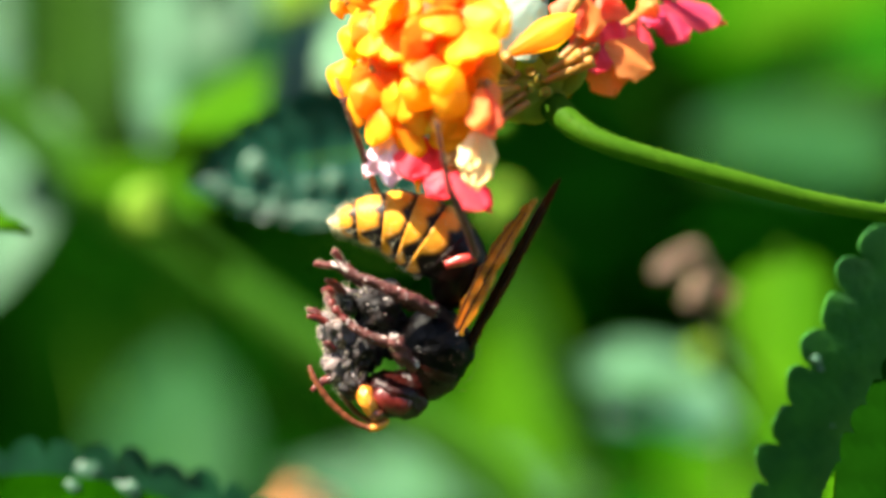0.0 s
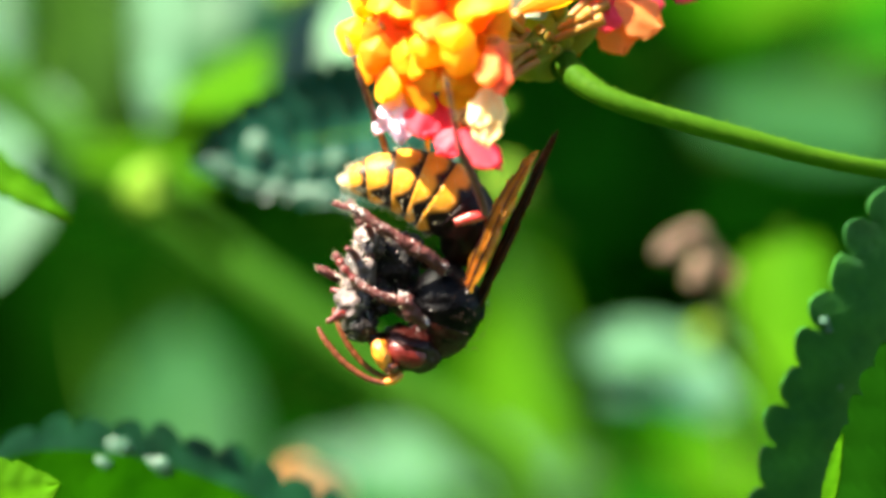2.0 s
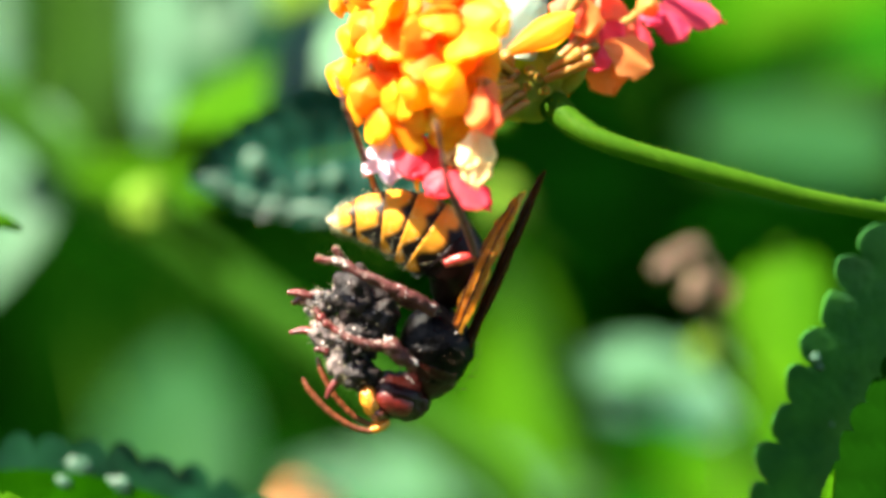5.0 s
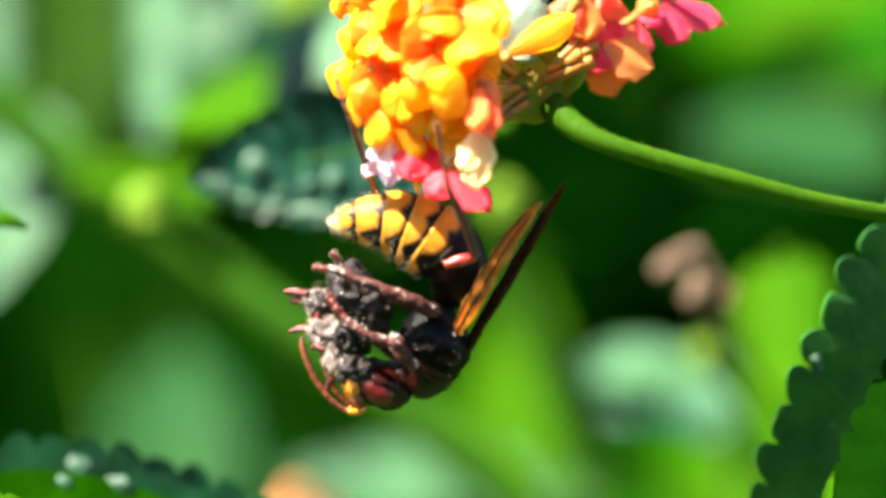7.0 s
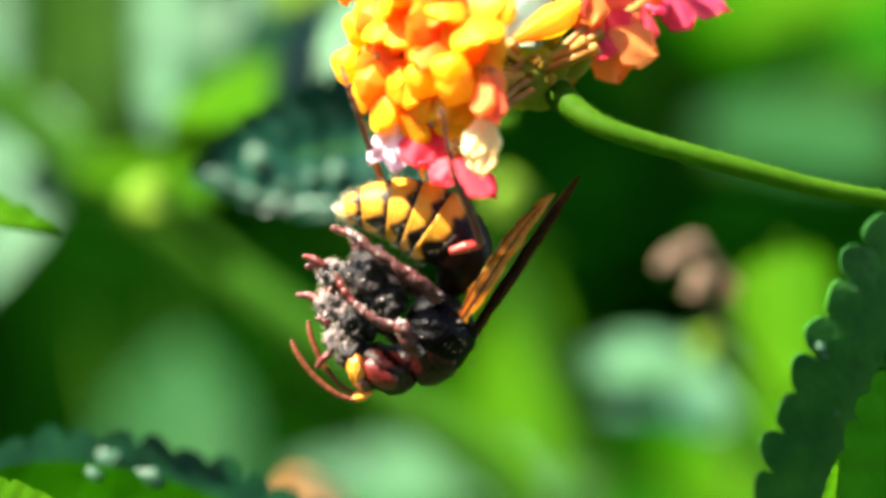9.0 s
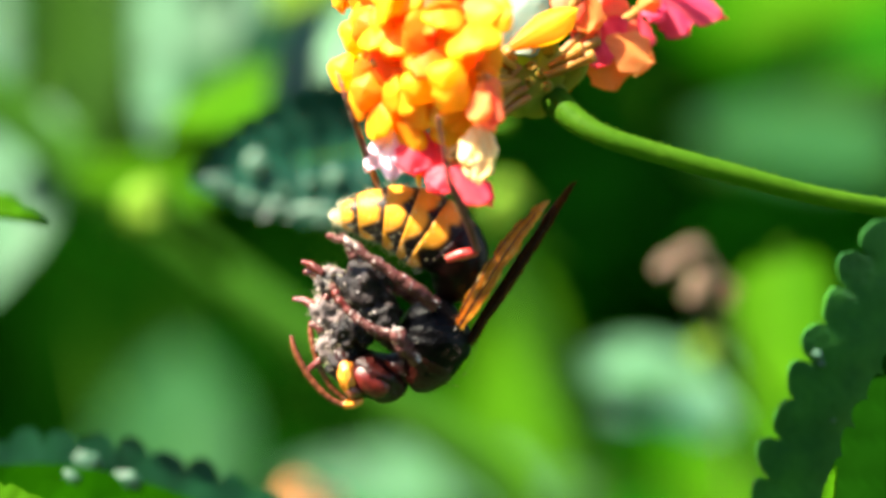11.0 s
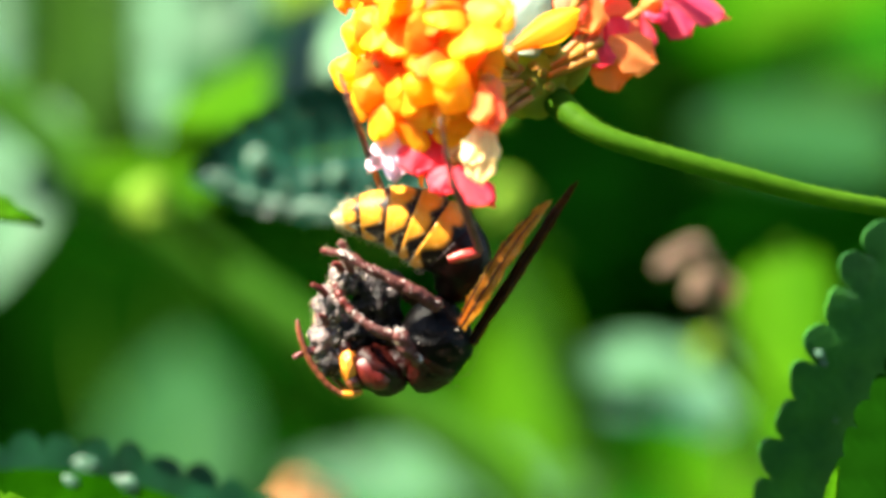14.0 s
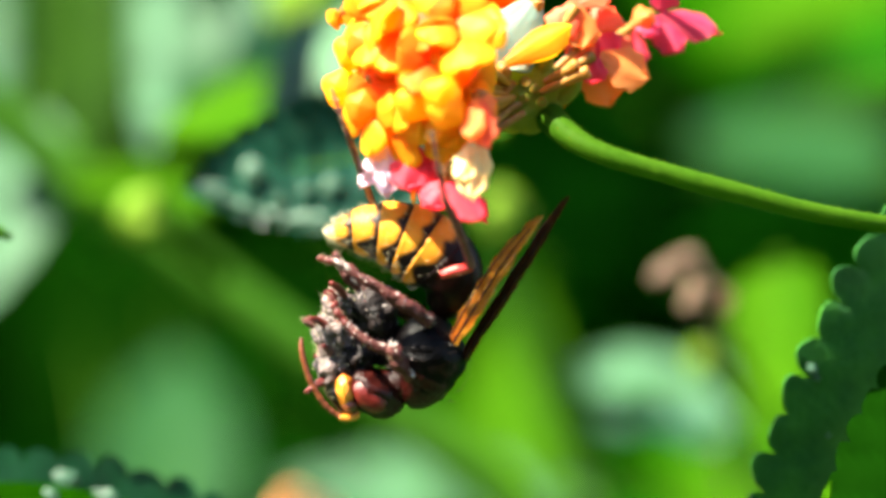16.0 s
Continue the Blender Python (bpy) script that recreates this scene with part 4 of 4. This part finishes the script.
HIND = limb("hind_leg", [("femur", [(0.2, -4.2, -1.1, 0.36), (1.2, -4.4, -0.8, 0.46), (2.3, -4.3, -0.55, 0.40)]),
                         ("tibia", [(2.3, -4.4, -0.5, 0.34), (1.5, -6.0, 1.75, 0.36), (0.4, -7.8, 4.1, 0.25)]),
                         ("tarsus", [(0.4, -7.8, 4.1, 0.2), (0.0, -8.8, 6.1, 0.18), (-0.4, -9.4, 8.5, 0.14)])], PINK_LEG, label="red-brown leg reaching up to the petals")
HIND.data.materials[0] = RED_LEG
limb("hind_leg", [("femur", [(-2.6, 1.8, 0.2, 0.4), (-3.6, 1.6, 2.0, 0.42), (-4.6, 0.6, 3.8, 0.3)]),
                  ("tibia", [(-4.6, 0.4, 3.8, 0.28), (-5.4, -3.8, 6.2, 0.3), (-6.2, -6.2, 8.6, 0.22)]),
                  ("tarsus", [(-6.2, -6.2, 8.6, 0.2), (-6.7, -6.7, 10.0, 0.17), (-7.3, -6.5, 11.7, 0.13)])], LEG, label="red-brown leg reaching up to the petals")
MID = limb("middle_leg", [("femur", [(-0.6, -3.4, -4.3, 0.5), (-2.2, -4.2, -3.5, 0.52), (-4.6, -4.5, -2.4, 0.4), (-5.8, -4.5, -1.9, 0.26)]),
                          ("tibia", [(-5.7, -4.5, -2.0, 0.27), (-6.6, -4.4, -1.5, 0.33), (-7.5, -4.2, -1.15, 0.25)]),
                          ("tarsus", [(-7.5, -4.2, -1.15, 0.24), (-8.2, -4.1, -1.1, 0.27), (-8.9, -4.0, -1.0, 0.2)])], label="dusty pinkish brown leg clutching the prey", dusty=True)
MID2 = limb("middle_leg", [("femur", [(-1.2, 1.2, -4.4, 0.4), (-3.6, 1.6, -3.4, 0.5), (-5.6, 1.2, -2.6, 0.42)]),
                           ("tibia", [(-5.6, 1.2, -2.6, 0.36), (-6.6, 0.8, -1.7, 0.4), (-7.2, 0.6, -0.9, 0.3)]),
                           ("tarsus", [(-7.2, 0.6, -0.9, 0.3), (-7.5, 0.5, -0.4, 0.32), (-7.8, 0.4, -0.1, 0.26)])], label="dusty red-brown leg clutching the prey", dusty=True)
FORE = limb("front_leg", [("femur", [(-1.9, -3.3, -8.2, 0.42), (-2.6, -4.0, -7.6, 0.55), (-3.2, -4.5, -6.7, 0.6), (-3.4, -4.6, -6.1, 0.4)]),
                          ("tibia", [(-3.4, -4.5, -6.5, 0.34), (-5.0, -4.5, -6.1, 0.4), (-6.6, -4.3, -5.1, 0.3)]),
                          ("tarsus", [(-6.6, -4.3, -5.1, 0.28), (-7.4, -4.2, -4.2, 0.3), (-7.9, -4.0, -3.4, 0.3), (-8.1, -4.0, -3.1, 0.22)])], label="dusty pinkish brown leg clutching the prey", dusty=True)
limb("front_leg", [("femur", [(-2.6, 1.4, -8.2, 0.5), (-4.8, 1.4, -6.4, 0.5), (-6.6, 1.0, -5.4, 0.42)]),
                   ("tibia", [(-6.6, 1.0, -5.4, 0.4), (-8.2, 0.4, -5.0, 0.34), (-9.1, 0.2, -4.5, 0.34), (-9.6, 0.2, -4.3, 0.22)])], label="brown leg clutching the prey", dusty=True)

# wings, folded lengthwise like a fan
def wing(name, pts, side, depth, pleats, mat, label, seed):
    """A pleated membrane along pts (x, y, z, half breadth), spread along side, with folds depth deep and a ragged tip."""
    rng = random.Random(seed)
    n, m = 60, pleats * 4 + 1
    run = curve(pts, n)
    side, bm, grid = Vector(side).normalized(), bmesh.new(), []
    for i, p in enumerate(run):
        u = i / (n - 1)
        t = (Vector(run[min(i + 1, n - 1)][:3]) - Vector(run[max(i - 1, 0)][:3])).normalized()
        w = (side - t * side.dot(t)).normalized()
        nn = t.cross(w)
        row = []
        for j in range(m):
            v = 2 * j / (m - 1) - 1
            fold = abs((j / 4 + 0.25) % 1 - 0.5) * 2 - 0.5
            wob = noise.noise(Vector((u * 9, v * 2.2, seed))) + 0.55 * noise.noise(Vector((u * 34, v * 5, seed)))
            q = Vector(p[:3]) + w * p[3] * (v + 0.25 * wob) + nn * depth * (fold + 0.5 * wob) * (1 - 0.5 * u)
            if u > 0.86:
                q += t * (u - 0.86) * 6 * noise.noise(Vector((v * 3.5, 0.3, seed)))
            row.append(bm.verts.new(q))
        grid.append(row)
    back = [[bm.verts.new(v.co + Vector((0, 0.05, 0))) for v in row] for row in grid]
    for face, flip in ((grid, 1), (back, -1)):
        for a, b in zip(face, face[1:]):
            for j in range(m - 1):
                bm.faces.new((a[j], b[j], b[j + 1], a[j + 1])[::flip])
    ob = part(name, bm, mat, HORNET, label, pivot=pts[0][:3], smooth=False)
    for k in (-0.8, 0.1):
        bm = bmesh.new()
        tube(bm, [(x + side.x * k * r, y + side.y * k * r - depth * 0.6, z + side.z * k * r, 0.075 * (1 - 0.12 * i)) for i, (x, y, z, r) in enumerate(pts[:-1])], 6, 30, rough=0.3)
        part("vein", bm, BROWN, ob, "dark raised wing vein")
    return ob


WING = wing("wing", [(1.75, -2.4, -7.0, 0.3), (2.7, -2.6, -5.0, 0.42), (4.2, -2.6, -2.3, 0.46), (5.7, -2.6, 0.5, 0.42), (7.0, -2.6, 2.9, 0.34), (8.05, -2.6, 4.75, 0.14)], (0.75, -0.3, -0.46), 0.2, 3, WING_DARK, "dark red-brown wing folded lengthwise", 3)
WING2 = wing("wing", [(1.0, -2.9, -5.8, 0.5), (2.1, -3.3, -3.6, 0.75), (3.45, -3.4, -1.0, 0.8), (4.7, -3.4, 1.1, 0.62), (5.7, -3.4, 2.5, 0.42), (6.35, -3.4, 3.4, 0.16)], (0.66, -0.62, -0.4), 0.34, 4, WING_AMBER, "amber see-through wing glowing in the sun", 8)

# head, bowed towards the prey
NECK = (-1.6, -1.2, -10.2)
bm = bmesh.new()
blob(bm, (-3.3, -1.2, -10.25), (2.35, 2.4, 1.65), (0, 18, 0), 0.14, 1.6, 4)
tube(bm, [(-2.6, -1.2, -9.8, 1.3), (-1.4, -1.2, -9.2, 1.2), (0.2, -1.2, -8.4, 1.0)], 16, 10)
HEADP = part("head", bm, BROWN, HORNET, "red-brown head with a yellow face", pivot=NECK)
bm = bmesh.new()
blob(bm, (-5.2, -2.2, -10.6), (0.7, 1.6, 1.35), (0, -24, 0), 0.14, 1.2, 4)
part("face", bm, YELLOW, HEADP, "yellow face plate")
bm = bmesh.new()
blob(bm, (-4.6, -2.3, -11.5), (0.7, 1.3, 0.6), (0, 20, 0), 0.1, 1.5, 3)
part("brow", bm, AMBER, HEADP, "orange brow between the antennae")
for y in (-3.3, 0.9):
    bm = bmesh.new()
    blob(bm, (-3.5, y * 0.9 - 0.1, -10.55), (1.45, 0.62, 0.95), (0, 24, 0), 0.08, 1, 3)
    part("eye", bm, EYE_MAT, HEADP, "dark glossy eye")
for y in (-2.5, -0.6):
    bm = bmesh.new()
    tube(bm, [(-5.3, y, -10.0, 0.55), (-5.9, y, -9.4, 0.5), (-6.2, y + 0.3 * (1 if y < -1 else -1), -8.8, 0.2)], 12, 14)
    part("mandible", bm, BROWN, HEADP, "brown biting jaw")
ANT = []
for y, up in ((-2.6, 0), (-0.2, 14)):
    base = (-3.9, y, -12.0)
    bm = bmesh.new()
    tube(bm, [(*base, 0.24), (-4.5, y - 0.2, -12.4, 0.27), (-5.1, y - 0.3, -12.5, 0.24)], 10, 12)
    an = part("antenna", bm, YELLOW, HEADP, "orange root joint of the antenna", pivot=base)
    bm = bmesh.new()
    pts = curve([(-5.0, y - 0.3, -12.5, 0.2), (-6.3, y - 0.4, -12.0, 0.215), (-7.8, y - 0.5, -10.7, 0.22), (-8.9, y - 0.5, -9.1, 0.21), (-9.3, y - 0.4, -8.1, 0.14)], 45)
    tube(bm, [(a, b, c, r * (0.96 + 0.08 * (i % 4 > 1))) for i, (a, b, c, r) in enumerate(pts)], 10, 90)
    fl = part("flagellum", bm, AMBER, HEADP, "long brown ringed antenna", pivot=base)
    ANT.append((an, fl, up))

# the prey, a chewed bee
PREY_AT = Vector((-6.2, -1.4, -6.0))
PREY_OB = thing("prey", PREY_AT, "chewed dark bee covered in pale dust, held by the hornet", "insect")
rng = random.Random(41)
LUMPS = [(1.7, 0.3, 1.8, 2.0, 1.7, 1.8), (-0.9, -0.3, 2.3, 1.1, 1.3, 1.1), (-1.3, -0.3, 0.1, 1.2, 1.4, 1.6), (-1.0, -0.2, -2.0, 1.1, 1.3, 1.6), (0.5, 0, -1.3, 1.5, 1.5, 1.3), (-0.1, -0.3, -3.4, 1.15, 1.3, 1.2), (2.4, 0.8, -0.1, 1.5, 1.5, 1.5)]
DUSTY = (LUMPS[1:4] + LUMPS[5:6]) * 4 + LUMPS
for nm, lab, (x, y, z, a, b, c) in zip(("abdomen", "torso", "torso", "head", "torso", "torso", "torso"), ("torn black abdomen",) + ("torn dusty body",) * 2 + ("dusty head",) + ("torn black body",) * 3, LUMPS):
    bm = bmesh.new()
    blob(bm, PREY_AT + Vector((x, y, z)), (a, b, c), (0, rng.uniform(-30, 30), 0), 0.4, 1.1, 4)
    part(nm, bm, DUSTED if "dusty" in lab else PREY, PREY_OB, lab)


def on_prey():
    """A place on the lumps' skin and the way out from it, mostly on the lit side."""
    x, y, z, a, b, c = rng.choice(DUSTY)
    d = Vector((rng.gauss(-0.45, 0.7), rng.gauss(-0.5, 0.6), rng.gauss(0.25, 0.8))).normalized()
    return PREY_AT + Vector((x + d.x * a, y + d.y * b, z + d.z * c)), d


for i in range(7):
    p, d = on_prey()
    q = p + Vector((-abs(d.x) - 0.5, d.y * 0.6, d.z)).normalized() * rng.uniform(0.9, 1.8)
    bm = bmesh.new()
    tube(bm, [(*p, 0.3), (*((p + q) / 2 + Vector((0, 0, 0.15))), 0.28), (*q, 0.16)], 8, 10, rough=0.4)
    part("leg", bm, LEG, PREY_OB, "broken dusty leg")
bm = bmesh.new()
for i in range(520):
    p, d = on_prey()
    blob(bm, p - d * 0.1, [0.04 + 0.17 * rng.random() ** 3 for _ in range(3)], (0, rng.uniform(0, 90), 0), 0.6, 1.6, 2)
tagged(part("dust", bm, DUST, PREY_OB, "clumps of pale pollen and fluff"), kind="stuff")
bm = bmesh.new()
hairs(bm, [on_prey() for i in range(350)], 0.55, 0.016, rng)
tagged(part("hairs", bm, HAIR, PREY_OB, "pale bristling hairs"), kind="stuff")

# ---- what moves ----
# sway of the flower in the wind with the lens's turn taken in: seconds, right, down
SWAY = [(0, 0, 0), (.5, 3, -2), (1, 5, -28), (1.5, 15, -55), (2, 17, -74), (2.5, 38, -69), (3, 21, -54), (3.5, 3, 1), (4, -8, 8), (6.5, 11, -19),
        (7, -1, 0), (7.5, 2, 9), (8, -5, 24), (8.5, -1, 3), (9, 8, -23), (11.5, 0, -5), (12, -1, 6), (12.5, -1, 4), (13, 2, -11),
        (13.5, 2, -6), (14, 6, -9), (14.5, 3, 4), (15, 2, 18), (15.5, -6, 26), (16, -8, 18)]


def sway_rows(ob, share=1.0, extra=None, turn=None):
    """Rows that carry ob with the flower's sway; share: how much of it."""
    k = (EYE + PIV[ob].y) / EYE
    rows = []
    for (t, cx, cy), (_, fx, fy) in zip(TURNS, SWAY):
        ex, ey = extra.get(t, (0, 0)) if extra else (0, 0)
        dx, dy = (fx - cx) * share + ex, (fy - cy) * share + ey
        p = W(*(PIV[ob] + Vector((dx, 0, -dy)) * k / 25))
        rows.append((t, pose(*p, 0, turn.get(t, 0) if turn else 0, 0)))
    return rows


# push of the low leaves to the right and up, and of the pointed one, in the gusts, in the order of SWAY
LOW_X = [0, 2, 60, 90, 55, 32, 40, 13, 0, -31, -15, -7, -47, 42, 38, -15, -30, -41, -25, -10, -4, -15, -25, -32, -39]
LOW_Y = [0, 4, 36, 52, 42, 38, 18, -2, 3, 12, 8, -3, -6, 10, 22, 17, 6, 5, 7, 9, 9, 0, -6, -10, -15]
SIDE_X = [-57, -58, 77, 165, 67, 47, 19, -28, -63, -73, -63, -63, -78, 0, -5, -48, -78, -83, -63, -53, -38, -53, -63, -78, -88]
SIDE_Y = [-182, -182, -47, 27, -22, -45, -116, -185, -182, -165, -173, -173, -182, -187, -182, -162, -167, -170, -169, -167, -167, -175, -181, -185, -190]
SIDE_TURN = [-18, -18, -7, 0, -4, -7, -11, -18, -18, -18, -18, -18, -18, -18, -18, -18, -18, -18, -18, -18, -18, -18, -18, -18, -18]


def gust_rows(ob, right, up, turn=(0,) * 25):
    """Rows that push ob by the gusts, less the lens's turn."""
    k = (EYE + PIV[ob].y) / EYE
    rows = []
    for (t, cx, cy), a, b, r in zip(TURNS, right, up, turn):
        p = W(*(PIV[ob] + Vector((a - cx, 0, b + cy)) * k / 25))
        rows.append((t, pose(*p, 0, r, 0)))
    return rows


# the gnawing: drift of head and prey, turn of wings, antennae and legs, in the order of SWAY
HEAD_X = [0, 0, -10, 6, 8, -2, -6, 0, 6, -10, -28, -33, -29, -22, -28, -38, -32, -27, -24, -32, -41, -35, -32, -29, -33]
HEAD_Y = [0, -1, -4, 5, -8, -6, 10, 19, 12, 2, -10, -8, -4, -6, -14, -12, -10, -8, -9, -14, -23, -14, -12, -11, -12]
HEAD_TURN = [0, 0, 2, -8, 0, 2, 4, 8, 3, 6, 12, 15, 12, 10, 12, 12, 14, 14, 12, 14, 18, 15, 15, 14, 15]
ANT_LEAN = [48, 47, 36, 47, 54, 46, 42, 32, 48, 56, 36, 44, 40, 45, 50, 40, 38, 35, 52, 40, 35, 31, 32, 35, 30]
WING_LEAN = [28, 28.7, 28.8, 27, 23.9, 24.5, 25, 23.9, 23, 27.5, 30.2, 31.3, 34.4, 33, 33.4, 32.7, 33.4, 29.8, 30.6, 31.3, 32.6, 32.8, 32.5, 32.6, 32.4]
PREY_X = [0, 0, 0, 15, 13, 7, -1, -6, -6, -26, -20, -12, -15, -12, -13, -15, -12, -12, -15, -18, -18, -10, -5, 0, -3]
PREY_Y = [0, 0, 3, -12, -26, -22, -6, -4, 0, -18, -15, -16, -14, -14, -28, -22, -20, -18, -8, -20, -26, -18, -12, -8, -10]
PREY_TURN = [0, 2, 6, 10, 15, 12, 5, 0, -10, -35, -30, -20, -15, -12, -10, -4, -8, -12, -18, 4, 16, 14, 12, 10, 4]
PREY_ROLL = [0, 3, 12, 20, 25, 25, 18, 8, -10, -40, -45, -48, -40, -30, -34, -40, -42, -40, -30, -10, 8, 14, 18, 20, 12]
MID_LEAN = [20, 22, 18.4, 30.8, 29, 26, 26, 28.3, 27, 16.5, 18, 20.8, 25, 28, 31.5, 31, 30, 29, 28.6, 26, 24, 25, 26, 27.5, 28]
FORE_LEAN = [31, 31, 31, 28, 30, 29, 26, 20, 18, 30, 32, 33, 35, 36, 35, 33, 32, 31, 29, 32, 34, 36, 37, 38, 37]


def part_rows(ob, turns, right=None, down=None, swing=None):
    """Rows of a part in its thing's space: turned in the view's plane, and shifted by the flower's measure."""
    base = ob.location.copy()
    rows = []
    for i, (t, _, _) in enumerate(TURNS):
        d = Vector((right[i] if right else 0, 0, -down[i] if down else 0)) * MM / 25
        rows.append((t, pose(*(base + d), 0, turns[i], swing[i] if swing else 0)))
    return rows


def motions():
    walk(HEADP, part_rows(HEADP, HEAD_TURN, HEAD_X, HEAD_Y))
    walk(THORAX, part_rows(THORAX, [-0.14 * x for x in HEAD_X]))
    for an, fl, up in ANT:
        lean = [48 - a - h + up for a, h in zip(ANT_LEAN, HEAD_TURN)]
        walk(an, part_rows(an, [0.5 * v for v in lean]))
        walk(fl, part_rows(fl, lean))
    for wg in (WING, WING2):
        walk(wg, part_rows(wg, [a - 28 for a in WING_LEAN]))
    walk(MID, part_rows(MID, [a - 20 for a in MID_LEAN]))
    walk(MID2, part_rows(MID2, [0.6 * (a - 20) for a in MID_LEAN]))
    walk(FORE, part_rows(FORE, [a - 31 for a in FORE_LEAN]))
    for ob in (LEAF_CORNER, LEAF_UNDER):
        walk(ob, gust_rows(ob, LOW_X, LOW_Y))
    walk(LEAF_LOWEST, gust_rows(LEAF_LOWEST, [0.2 * x for x in LOW_X], [1.7 * y for y in LOW_Y]))
    walk(LEAF_SIDE, gust_rows(LEAF_SIDE, SIDE_X, SIDE_Y, SIDE_TURN))
    for ob in (FLOWER, HORNET):
        walk(ob, sway_rows(ob))
    drift = {t: (x, y) for (t, _, _), x, y in zip(TURNS, PREY_X, PREY_Y)}
    rows = sway_rows(PREY_OB, 1.0, drift)
    walk(PREY_OB, [(t, m @ pose(0, 0, 0, 0, a, r)) for (t, m), a, r in zip(rows, PREY_TURN, PREY_ROLL)])
    for ob in (LEAF_EDGE, LEAF_FRONT, LEAF_YOUNG):
        walk(ob, sway_rows(ob, 0.8))


motions()
